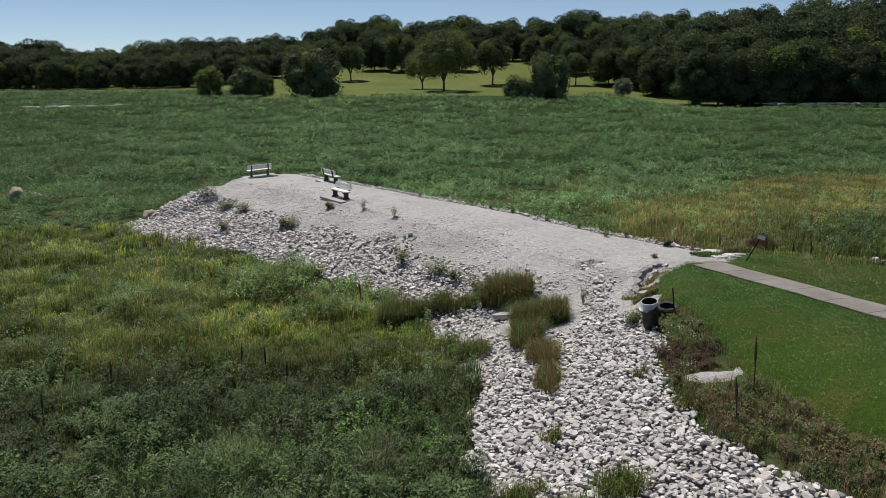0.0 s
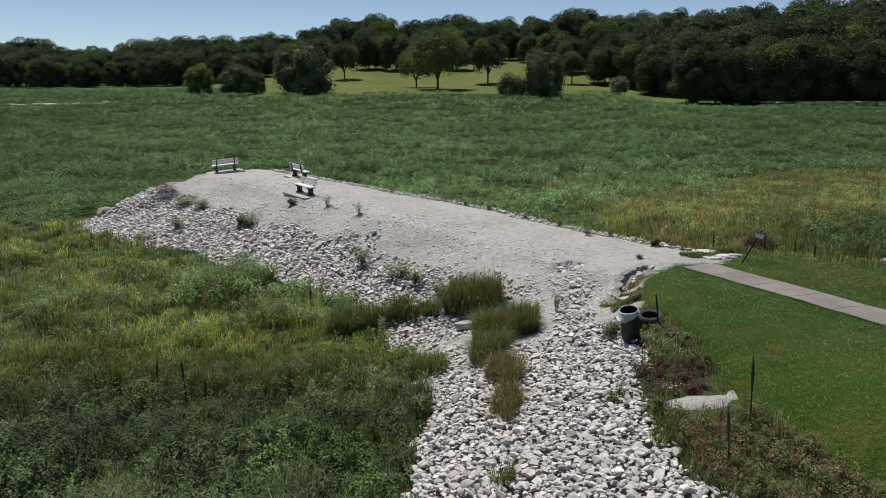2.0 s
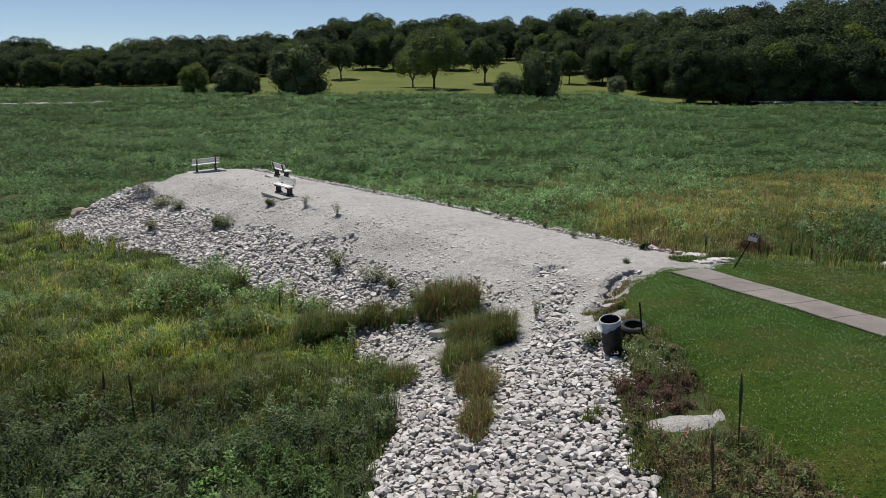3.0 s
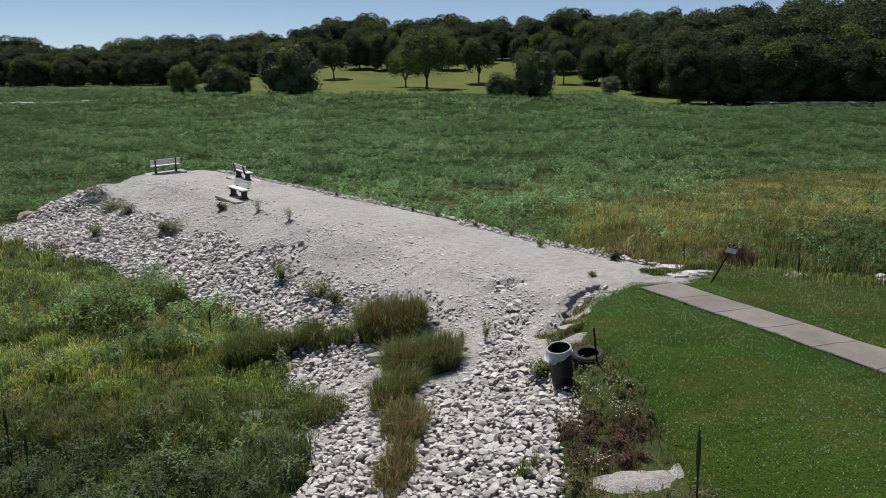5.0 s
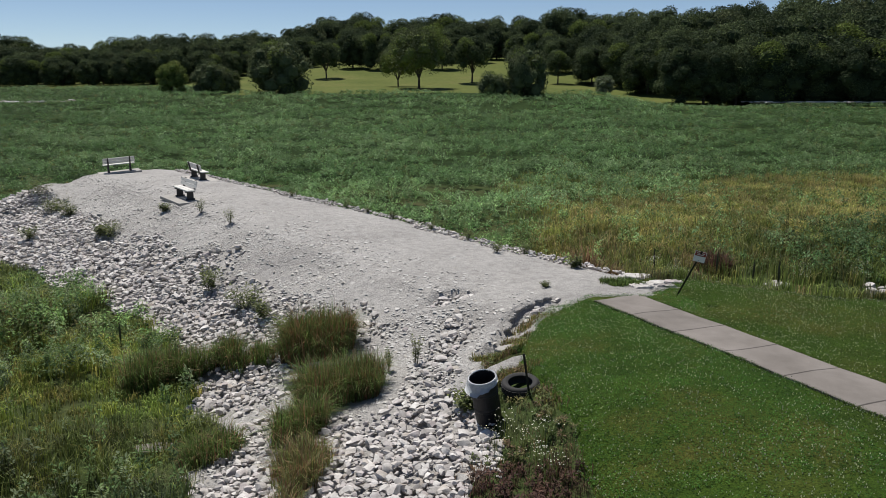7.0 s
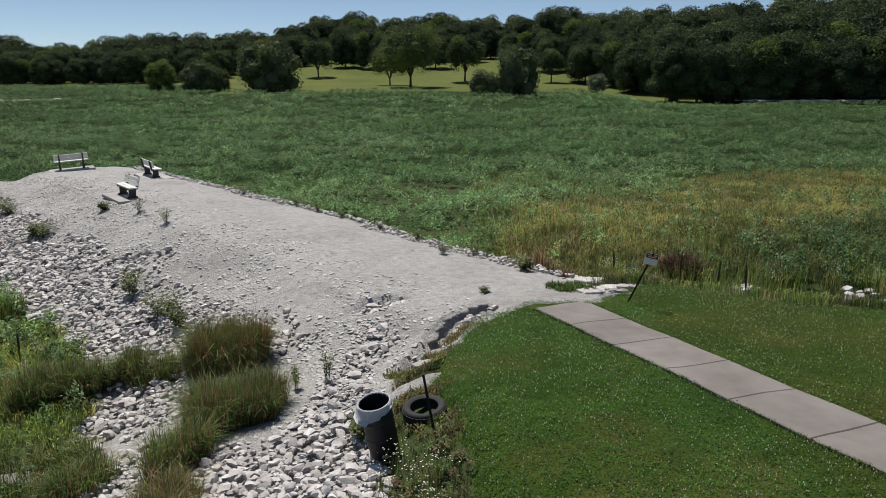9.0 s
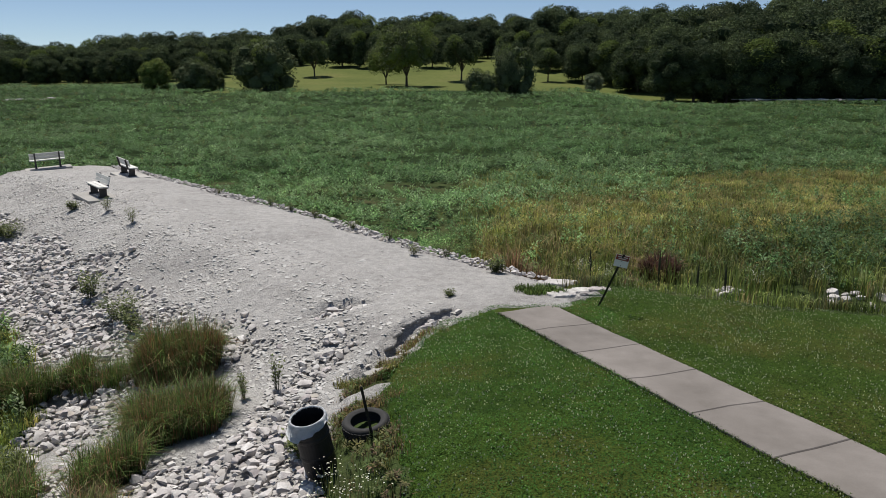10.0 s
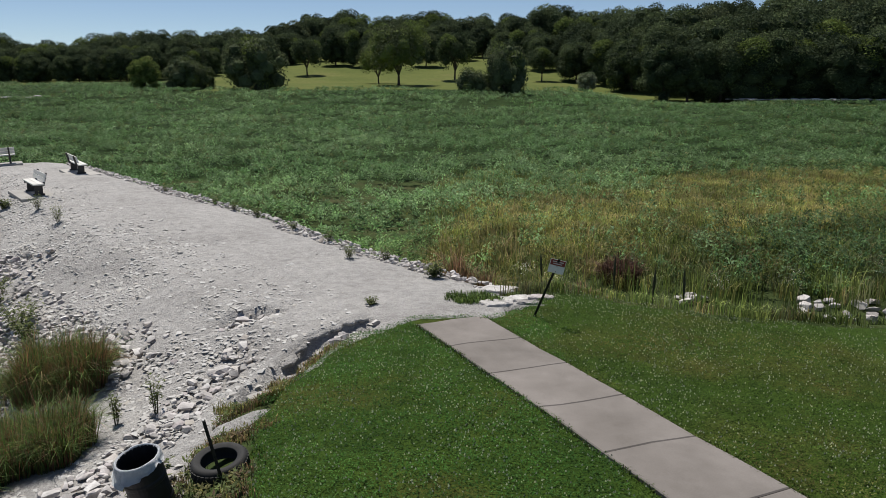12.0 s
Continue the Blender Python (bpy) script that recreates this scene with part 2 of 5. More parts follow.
def leafy(name, through_light=0.3, rough=0.55, spec=0.25, low=0.6, high=2.2):
    """Plants: the species' colour comes from the mesh, varied leaf by leaf; light shines through."""
    k = Mat(name)
    col = k.n("ShaderNodeAttribute", attribute_name="tint").outputs["Color"]
    geo = k.n("ShaderNodeNewGeometry")
    vary = k.ramp(geo.outputs["Random Per Island"], [(0, (low, low, low)), (0.5, (1.35, 1.35, 1.35)), (1, (high, high * 0.97, high * 0.86))])
    col = k.mix(1.0, col, vary, "MULTIPLY")
    k.b.inputs["Specular IOR Level"].default_value = spec
    k.done(col, rough)
    tr = k.n("ShaderNodeBsdfTranslucent")
    k.l(col, tr.inputs["Color"])
    mix = k.n("ShaderNodeMixShader")
    mix.inputs[0].default_value = through_light
    k.l(k.b.outputs[0], mix.inputs[1])
    k.l(tr.outputs[0], mix.inputs[2])
    k.l(mix.outputs[0], k.t.nodes["Material Output"].inputs["Surface"])
    return k.m


def soil_material():
    k = Mat("soil_and_litter")
    k.b.inputs["Specular IOR Level"].default_value = 0.05
    big, fine = k.noise(0.35, 5), k.noise(9.0, 6)
    col = k.ramp(big, [(0.3, (0.035, 0.05, 0.018)), (0.5, (0.05, 0.07, 0.025)), (0.7, (0.075, 0.075, 0.035))])
    col = k.mix(0.75, col, k.ramp(fine, [(0.3, (0.45, 0.45, 0.45)), (0.7, (1.3, 1.3, 1.2))]), "MULTIPLY")
    k.bump(fine, 0.7, 0.05)
    return k.done(col, 0.95)


def field_material():
    """Ground between the weeds on the far lake bed; its dark colour includes the gaps' shade."""
    k = Mat("weed_gap_ground")
    k.b.inputs["Specular IOR Level"].default_value = 0.05
    big, mid, fine = k.noise(0.03, 4), k.noise(0.5, 5), k.noise(3.0, 6, 0.7)
    col = k.ramp(big, [(0.35, (0.024, 0.044, 0.013)), (0.55, (0.032, 0.056, 0.017)), (0.72, (0.045, 0.066, 0.022))])
    col = k.mix(0.8, col, k.ramp(mid, [(0.3, (0.55, 0.6, 0.55)), (0.65, (1.2, 1.2, 1.1))]), "MULTIPLY")
    col = k.mix(0.8, col, k.ramp(fine, [(0.32, (0.35, 0.4, 0.35)), (0.6, (1.2, 1.2, 1.1))]), "MULTIPLY")
    k.bump(fine, 1.0, 0.25)
    return k.done(col, 0.85)


def hill_material():
    """Sunlit mown hillside, far off."""
    k = Mat("hill_grass")
    k.b.inputs["Specular IOR Level"].default_value = 0.05
    big, fine = k.noise(0.05, 5), k.noise(0.8, 5, 0.7)
    col = k.ramp(big, [(0.3, (0.086, 0.108, 0.030)), (0.55, (0.112, 0.130, 0.038)), (0.72, (0.14, 0.142, 0.05))])
    col = k.mix(0.6, col, k.ramp(fine, [(0.3, (0.7, 0.7, 0.65)), (0.65, (1.15, 1.15, 1.1))]), "MULTIPLY")
    return k.done(col, 0.9)


def lawn_material():
    k = Mat("mown_grass")
    k.b.inputs["Specular IOR Level"].default_value = 0.1
    big, mid, fine = k.noise(0.42, 5), k.noise(7.0, 5, 0.7), k.noise(34.0, 5, 0.75)
    col = k.ramp(big, [(0.3, (0.036, 0.074, 0.010)), (0.5, (0.049, 0.086, 0.012)), (0.64, (0.088, 0.092, 0.022)), (0.78, (0.114, 0.100, 0.033))])
    col = k.mix(0.8, col, k.ramp(mid, [(0.3, (0.62, 0.66, 0.6)), (0.65, (1.2, 1.18, 1.1))]), "MULTIPLY")
    col = k.mix(0.9, col, k.ramp(fine, [(0.34, (0.34, 0.38, 0.34)), (0.6, (1.4, 1.4, 1.3))]), "MULTIPLY")
    k.bump(k.math("ADD", fine, mid), 1.0, 0.04)
    return k.done(col, 0.9)


def gravel_material():
    k = Mat("crushed_limestone")
    # chips of stone over fine dust
    vor = k.n("ShaderNodeTexVoronoi")
    vor.inputs["Scale"].default_value = 22.0
    k.l(k.pos(), vor.inputs["Vector"])
    big, mid, fine = k.noise(0.38, 6, 0.65), k.noise(4.5, 6, 0.7), k.noise(38.0, 4, 0.7)
    col = k.ramp(big, [(0.32, (0.375, 0.355, 0.338)), (0.48, (0.468, 0.447, 0.427)), (0.66, (0.512, 0.49, 0.469))])
    col = k.mix(0.6, col, k.ramp(mid, [(0.34, (0.66, 0.655, 0.65)), (0.6, (1.1, 1.1, 1.1))]), "MULTIPLY")
    col = k.mix(0.7, col, k.ramp(fine, [(0.3, (0.5, 0.5, 0.5)), (0.62, (1.15, 1.15, 1.15))]), "MULTIPLY")
    chips = k.ramp(vor.outputs["Color"], [(0.1, (0.8, 0.8, 0.8)), (0.9, (1.1, 1.1, 1.1))])
    col = k.mix(0.5, col, chips, "MULTIPLY")
    h = k.math("ADD", k.math("MULTIPLY", vor.outputs["Distance"], -0.3), k.math("ADD", k.math("MULTIPLY", fine, 0.6), k.math("MULTIPLY", mid, 1.6)))
    k.bump(h, 1.0, 0.06)
    return k.done(col, 0.95)


def stone_material():
    k = Mat("limestone_block")
    info = k.n("ShaderNodeObjectInfo")
    geo = k.n("ShaderNodeNewGeometry")
    rnd = k.math("FRACT", k.math("ADD", info.outputs["Random"], geo.outputs["Random Per Island"]))
    col = k.ramp(rnd, [(0.0, (0.26, 0.245, 0.236)), (0.18, (0.46, 0.435, 0.42)), (0.45, (0.625, 0.60, 0.575)),
                       (0.68, (0.48, 0.43, 0.424)), (0.86, (0.78, 0.755, 0.73)), (1.0, (0.42, 0.366, 0.318))])
    mid, fine = k.noise(6.0, 5), k.noise(40.0, 5, 0.7)
    col = k.mix(0.75, col, k.ramp(mid, [(0.3, (0.62, 0.6, 0.58)), (0.65, (1.12, 1.12, 1.12))]), "MULTIPLY")
    col = k.mix(0.5, col, k.ramp(fine, [(0.3, (0.65, 0.65, 0.65)), (0.7, (1.1, 1.1, 1.1))]), "MULTIPLY")
    k.bump(k.math("ADD", mid, k.math("MULTIPLY", fine, 0.4)), 0.6, 0.03)
    return k.done(col, 0.9)


def chip_material():
    """Flat pale chips pressed into the gravel."""
    k = Mat("limestone_chips")
    geo = k.n("ShaderNodeNewGeometry")
    col = k.ramp(geo.outputs["Random Per Island"], [(0.0, (0.36, 0.345, 0.325)), (0.4, (0.47, 0.455, 0.435)), (0.75, (0.56, 0.545, 0.525)), (1.0, (0.44, 0.405, 0.36))])
    col = k.mix(0.5, col, k.ramp(k.noise(30.0, 5, 0.7), [(0.3, (0.7, 0.7, 0.7)), (0.7, (1.1, 1.1, 1.1))]), "MULTIPLY")
    return k.done(col, 0.92)


def concrete_material(name, base, stain=0.75):
    k = Mat(name)
    info = k.n("ShaderNodeObjectInfo")
    big, mid, fine = k.noise(0.8, 5), k.noise(4.0, 6), k.noise(70.0, 4, 0.7)
    col = k.mix(info.outputs["Random"], tuple(v * 0.93 for v in base), tuple(v * 1.05 for v in base))
    col = k.mix(0.8, col, k.ramp(big, [(0.3, (stain, stain * 0.99, stain * 0.96)), (0.62, (1.05, 1.05, 1.05))]), "MULTIPLY")
    col = k.mix(0.5, col, k.ramp(mid, [(0.3, (0.82, 0.81, 0.8)), (0.65, (1.05, 1.05, 1.05))]), "MULTIPLY")
    col = k.mix(0.4, col, k.ramp(fine, [(0.3, (0.7, 0.7, 0.7)), (0.7, (1.08, 1.08, 1.08))]), "MULTIPLY")
    k.bump(fine, 0.35, 0.006)
    return k.done(col, 0.88)


def plain_material(name, base, rough=0.6, metal=0.0, dirt=0.35, scale=12.0, bump=0.2):
    k = Mat(name)
    a, b = k.noise(scale, 5), k.noise(scale * 9, 4)
    col = k.mix(dirt, base, k.ramp(a, [(0.3, tuple(v * 0.5 for v in base)), (0.7, tuple(min(1, v * 1.3 + 0.01) for v in base))]))
    k.bump(b, bump, 0.004)
    return k.done(col, k.ramp(a, [(0.3, (rough * 0.8,) * 3), (0.7, (min(1, rough * 1.2),) * 3)]), metal)


def bark_material():
    k = Mat("bark")
    a, b = k.noise(2.0, 5), k.noise(14.0, 5)
    col = k.mix(0.7, k.ramp(a, [(0.3, (0.06, 0.045, 0.035)), (0.7, (0.13, 0.105, 0.08))]),
                k.ramp(b, [(0.3, (0.5, 0.5, 0.5)), (0.7, (1.2, 1.2, 1.2))]), "MULTIPLY")
    k.bump(b, 0.8, 0.03)
    return k.done(col, 0.95)


M_SOIL, M_FIELD, M_LAWN, M_GRAVEL, M_STONE = soil_material(), field_material(), lawn_material(), gravel_material(), stone_material()
M_HILL, M_CHIP = hill_material(), chip_material()
M_WALK = concrete_material("walk_concrete", (0.228, 0.204, 0.186), 0.68)
M_SLAB_OLD = concrete_material("weathered_concrete", (0.36, 0.335, 0.305), 0.6)
M_SLAB = concrete_material("broken_concrete", (0.42, 0.40, 0.375), 0.7)
M_BENCH = concrete_material("pale_bench_boards", (0.76, 0.745, 0.71), 0.8)
M_LEG = plain_material("dark_bench_support", (0.055, 0.05, 0.048), 0.7)
M_GRASS, M_WEED, M_CROWN = leafy("grass_blades", 0.33, 0.6, 0.15), leafy("broad_weed_leaves", 0.32, 0.6, 0.14, 0.75, 1.6), leafy("tree_leaves", 0.22, 0.75, 0.06, 0.75, 1.5)
M_TURF = leafy("turf_leaves", 0.25, 0.7, 0.1, 1.0, 1.7)
M_BARK = bark_material()
M_DRUM = plain_material("black_plastic", (0.012, 0.012, 0.014), 0.5, 0.0, 0.5)
M_LINER = plain_material("white_liner_film", (0.78, 0.80, 0.83), 0.3, 0.0, 0.25, 18.0, 0.8)
M_RUBBER = plain_material("weathered_rubber", (0.034, 0.033, 0.032), 0.8, 0.0, 0.5, 20.0, 0.5)
M_POST = plain_material("dark_steel_post", (0.022, 0.023, 0.021), 0.6, 0.4)
M_SIGN = plain_material("white_sign_sheet", (0.80, 0.76, 0.69), 0.85, 0.0, 0.2)
M_SIGNBAND = plain_material("dark_red_print", (0.24, 0.045, 0.03), 0.5)
M_SIGNPALE = plain_material("pale_print", (0.6, 0.55, 0.5), 0.5)
M_BOULDER = plain_material("tan_boulder", (0.30, 0.25, 0.19), 0.9, 0.0, 0.6, 3.0, 0.6)
M_STALK = plain_material("dry_weed_stalk", (0.06, 0.062, 0.03), 0.9)


# ---- mesh helpers ----
def tri_mesh(name, co, tris, material, tint=None, smooth=False):
    """A mesh from arrays of corners and triangles, with a species' colour per corner where given."""
    me = bpy.data.meshes.new(name)
    co, tris = np.asarray(co, np.float32), np.asarray(tris, np.int32)
    size = tris.shape[1]
    me.vertices.add(len(co))
    me.vertices.foreach_set("co", co.ravel())
    me.loops.add(tris.size)
    me.loops.foreach_set("vertex_index", tris.ravel())
    me.polygons.add(len(tris))
    me.polygons.foreach_set("loop_start", np.arange(0, tris.size, size, dtype=np.int32))
    me.polygons.foreach_set("use_smooth", np.full(len(tris), smooth))
    if tint is not None:
        layer = me.attributes.new("tint", "FLOAT_COLOR", "POINT")
        layer.data.foreach_set("color", np.c_[tint, np.ones(len(tint))].astype(np.float32).ravel())
    me.update(calc_edges=True)
    me.materials.append(material)
    return me


def mesh_of(bm, name, material, smooth=False):
    me = bpy.data.meshes.new(name)
    for f in bm.faces:
        f.smooth = smooth
    bm.normal_update()
    bm.to_mesh(me)
    bm.free()
    me.materials.append(material)
    return me


def part(name, bm, material, parent, label="", smooth=False):
    ob = new(name, mesh_of(bm, name, material, smooth))
    ob.parent = parent
    return tagged(ob, label)


def thing(name, m, label, category, group="", kind=""):
    ob = new(name)
    ob.empty_display_size = 0.2
    ob.matrix_basis = m
    return tagged(ob, label, category, group, kind)


def box(bm, size, m=None, bevel=0.0, seg=2):
    made = bmesh.ops.create_cube(bm, size=1.0, matrix=(m or Matrix()) @ Matrix.Diagonal((*size, 1)))
    if bevel:
        edges = list({e for v in made["verts"] for e in v.link_edges})
        bmesh.ops.bevel(bm, geom=edges, offset=bevel, segments=seg, affect="EDGES", profile=0.6)
    return bm


def lathe(bm, profile, steps=28, m=None):
    """A body of revolution about z from (radius, height) pairs."""
    m = m or Matrix()
    rings = [[bm.verts.new(m @ Vector((r * math.cos(2 * math.pi * k / steps), r * math.sin(2 * math.pi * k / steps), h)))
              for k in range(steps)] for r, h in profile]
    for a, b in zip(rings, rings[1:]):
        for k in range(steps):
            bm.faces.new((a[k], a[(k + 1) % steps], b[(k + 1) % steps], b[k]))
    return rings


def grid_patch(xs, ys, height):
    gx, gy = np.meshgrid(xs, ys)
    gz = height(gx, gy)
    nx, ny = len(xs), len(ys)
    i = np.arange(nx * ny).reshape(ny, nx)
    quads = np.stack([i[:-1, :-1], i[:-1, 1:], i[1:, 1:], i[1:, :-1]], -1).reshape(-1, 4)
    return np.c_[gx.ravel(), gy.ravel(), gz.ravel()], quads


def keep_faces(co, quads, mask):
    """Only the faces with a corner in the mask."""
    quads = quads[mask[quads].any(1)]
    used, inv = np.unique(quads, return_inverse=True)
    return co[used], inv.reshape(quads.shape)


# ---- plants in bulk ----
def blades(x, y, z, h, w, lean, heading, tint):
    """Bent grass blades, three triangles each. lean: how far the tip hangs over, as a share of the height."""
    n = len(x)
    dx, dy = np.cos(heading), np.sin(heading)
    sx, sy = -dy * w / 2, dx * w / 2
    mx, my, mz = x + dx * h * lean * 0.35, y + dy * h * lean * 0.35, z + h * 0.62
    tx, ty, tz = x + dx * h * lean, y + dy * h * lean, z + h * (1 - 0.35 * lean)
    co = np.stack([np.c_[x - sx, y - sy, z - 0.03], np.c_[x + sx, y + sy, z - 0.03], np.c_[mx - sx * 0.8, my - sy * 0.8, mz],
                   np.c_[mx + sx * 0.8, my + sy * 0.8, mz], np.c_[tx, ty, tz]], 1).reshape(-1, 3)
    base = np.arange(n)[:, None] * 5
    tris = np.concatenate([base + [0, 1, 3], base + [0, 3, 2], base + [2, 3, 4]], 1).reshape(-1, 3)
    return co, tris, np.repeat(tint, 5, 0)


def leaves(x, y, z, size, narrow, tip, heading, tint):
    """Pointed leaves, folded along the midrib: four corners, two triangles. tip: slope of the leaf, radians."""
    n = len(x)
    dx, dy = np.cos(heading), np.sin(heading)
    c, s = np.cos(tip), np.sin(tip)
    hx, hy = -dy * size * narrow / 2, dx * size * narrow / 2
    mx, my, mz = x + dx * c * size * 0.45, y + dy * c * size * 0.45, z + s * size * 0.45
    co = np.stack([np.c_[x, y, z], np.c_[mx + hx, my + hy, mz + size * 0.08], np.c_[x + dx * c * size, y + dy * c * size, z + s * size],
                   np.c_[mx - hx, my - hy, mz + size * 0.08]], 1).reshape(-1, 3)
    base = np.arange(n)[:, None] * 4
    tris = np.concatenate([base + [0, 2, 1], base + [0, 3, 2]], 1).reshape(-1, 3)
    return co, tris, np.repeat(tint, 4, 0)


def joined(sets):
    co, tris, tint, off = [], [], [], 0
    for c, t, k in sets:
        co.append(c), tris.append(t + off), tint.append(k)
        off += len(c)
    return np.concatenate(co), np.concatenate(tris), np.concatenate(tint)


def pick_tints(palette, weights, n, spread=0.18):
    palette = np.array(palette)
    p = palette[rng.choice(len(palette), n, p=np.array(weights) / np.sum(weights))]
    return np.clip(p * (1 + spread * rng.standard_normal((n, 1))), 0.004, 0.9)


# ---- ground, gravel, lawn, water ----
def spread(a, b, step, lo, hi):
    """Even steps from a to b, widening outside to lo and hi."""
    mid = list(np.arange(a, b + 1e-6, step))
    out, s = [mid[-1]], step
    while out[-1] < hi:
        s *= 1.16
        out.append(out[-1] + s)
    back, s = [mid[0]], step
    while back[-1] > lo:
        s *= 1.16
        back.append(back[-1] - s)
    return np.array(back[:0:-1] + mid + out[1:])


def base_height(x, y):
    near = sstep(0.3, 0.9, zone_jetty(x, y)) + sstep(0.3, 0.9, zone_lawn(x, y))
    return land(x, y) - (0.14 + 0.12 * dense_stones(x, y)) * np.clip(near, 0, 1)


co, quads = grid_patch(spread(-24, 26, 0.36, -2600, 2600), spread(2, 56, 0.36, -1500, 3600), base_height)
ground_me = tri_mesh("ground", co, quads, M_SOIL, smooth=True)
ground_me.materials.append(M_FIELD)
mid_y = co[quads, 1].mean(1)
mid_a = co[quads, 0].mean(1) / np.maximum(mid_y, 1)
mown = (mid_y > hill_foot(mid_a)) & (np.abs(mid_a) < 0.9)
ground_me.materials.append(M_HILL)
ground_me.polygons.foreach_set("material_index", np.where(mown, 2, (mid_y > 62).astype(int)).astype(np.int32))
ground = tagged(new("ground", ground_me), "overgrown dry lake bed and rolling land", "ground", kind="structure")


def zone_patch(name, zone, x0, x1, y0, y1, step, material, label, category):
    def height(x, y):
        return land(x, y) - 0.3 * (1 - sstep(0.05, 0.6, zone(x, y))) - (0.11 * dense_stones(x, y) if zone is zone_jetty else 0)
    c, q = grid_patch(np.arange(x0, x1, step), np.arange(y0, y1, step), height)
    c, q = keep_faces(c, q, zone(c[:, 0], c[:, 1]) > 0.03)
    return tagged(new(name, tri_mesh(name, c, q, material, smooth=True)), label, category, kind="structure")


jetty = zone_patch("gravel_jetty", zone_jetty, -23, 11, 8, 56, 0.12, M_GRAVEL,
                   "pale crushed limestone jetty with stony banks", "jetty")
lawn = zone_patch("lawn", zone_lawn, 5, 46, -6, 30, 0.2, M_LAWN, "mown green lawn dotted with white clover", "lawn")


def on_land(x, y, up=0.0):
    return float(land(np.array([x]), np.array([y]))[0]) + up


# ---- paved walk ----
def build_walk():
    walkway = tagged(new("pavement", None), "pale concrete footpath of square-cut slabs", "pavement", kind="structure")
    width, length, start = 1.22, 1.29, 0.62
    for k in range(22):
        s0, s1 = start + k * length + 0.006, start + (k + 1) * length - 0.006
        bm = bmesh.new()
        rows = []
        for s in (s0, (s0 + s1) / 2, s1):
            cx, cy = walk_axis(s)
            ax, ay = walk_axis(s + 0.1)
            d = math.hypot(ax - cx, ay - cy)
            nx, ny = -(ay - cy) / d, (ax - cx) / d
            row = []
            for o in (-0.5, -0.25, 0, 0.25, 0.5):
                x, y = cx + nx * o * width, cy + ny * o * width
                row.append(bm.verts.new((x, y, on_land(x, y, 0.045))))
            rows.append(row)
        faces = [bm.faces.new((a[i], a[i + 1], b[i + 1], b[i])) for a, b in zip(rows, rows[1:]) for i in range(4)]
        rim = [e for e in bm.edges if len(e.link_faces) == 1]
        down = bmesh.ops.extrude_edge_only(bm, edges=rim)
        low = [v for v in down["geom"] if isinstance(v, bmesh.types.BMVert)]
        bmesh.ops.translate(bm, verts=low, vec=(0, 0, -0.11))
        bmesh.ops.bevel(bm, geom=rim, offset=0.012, segments=1, affect="EDGES")
        bmesh.ops.recalc_face_normals(bm, faces=bm.faces)
        part("slab", bm, M_WALK, walkway)
    return walkway


build_walk()


# ---- broken concrete and flat rock ----
def rock_mesh(seed, n=16, flat=0.6, long=1.25, material=None):
    """An angular block: the hull of scattered points."""
    r = np.random.default_rng(seed)
    p = r.normal(size=(n, 3))
    p /= np.linalg.norm(p, axis=1)[:, None]
    p = np.sign(p) * np.abs(p) ** 0.8 * r.uniform(0.85, 1.05, (n, 1))
    bm = bmesh.new()
    for v in p:
        bm.verts.new((v[0] * long * 0.5, v[1] * 0.5, v[2] * flat * 0.5))
    hull = bmesh.ops.convex_hull(bm, input=bm.verts)
    bmesh.ops.delete(bm, geom=[g for g in hull["geom_interior"] if isinstance(g, bmesh.types.BMVert)], context="VERTS")
    bmesh.ops.recalc_face_normals(bm, faces=bm.faces)
    me = mesh_of(bm, "stone", material or M_STONE, True)
    me.set_sharp_from_angle(angle=radians(28))
    return me


def flat_slab(name, x, y, size, turn, tilt, label, category, seed=1, up=0.03, material=None):
    r = random.Random(seed)
    bm = bmesh.new()
    n = 13
    ring = []
    for k in range(n):
        a = 2 * math.pi * k / n
        c, s = math.cos(a), math.sin(a)
        q = (abs(c) ** 3 + abs(s) ** 3) ** (-1 / 3) * r.uniform(0.74, 1.04)
        ring.append(bm.verts.new((c * q * size[0] / 2, s * q * size[1] / 2, size[2] / 2 + r.uniform(-0.012, 0.012))))
    top = bm.faces.new(ring)
    ex = bmesh.ops.extrude_face_region(bm, geom=[top])
    bmesh.ops.translate(bm, verts=[g for g in ex["geom"] if isinstance(g, bmesh.types.BMVert)], vec=(0, 0, -size[2]))
    bmesh.ops.recalc_face_normals(bm, faces=bm.faces)
    bmesh.ops.bevel(bm, geom=list(bm.edges), offset=min(0.012, size[2] / 5), segments=2, affect="EDGES")
    bmesh.ops.triangulate(bm, faces=[f for f in bm.faces if len(f.verts) > 4])
    ob = new(name, mesh_of(bm, name, material or M_SLAB))
    ob.matrix_basis = pose(x, y, on_land(x, y, up), tilt, tilt * 0.4, turn)
    return tagged(ob, label, category)


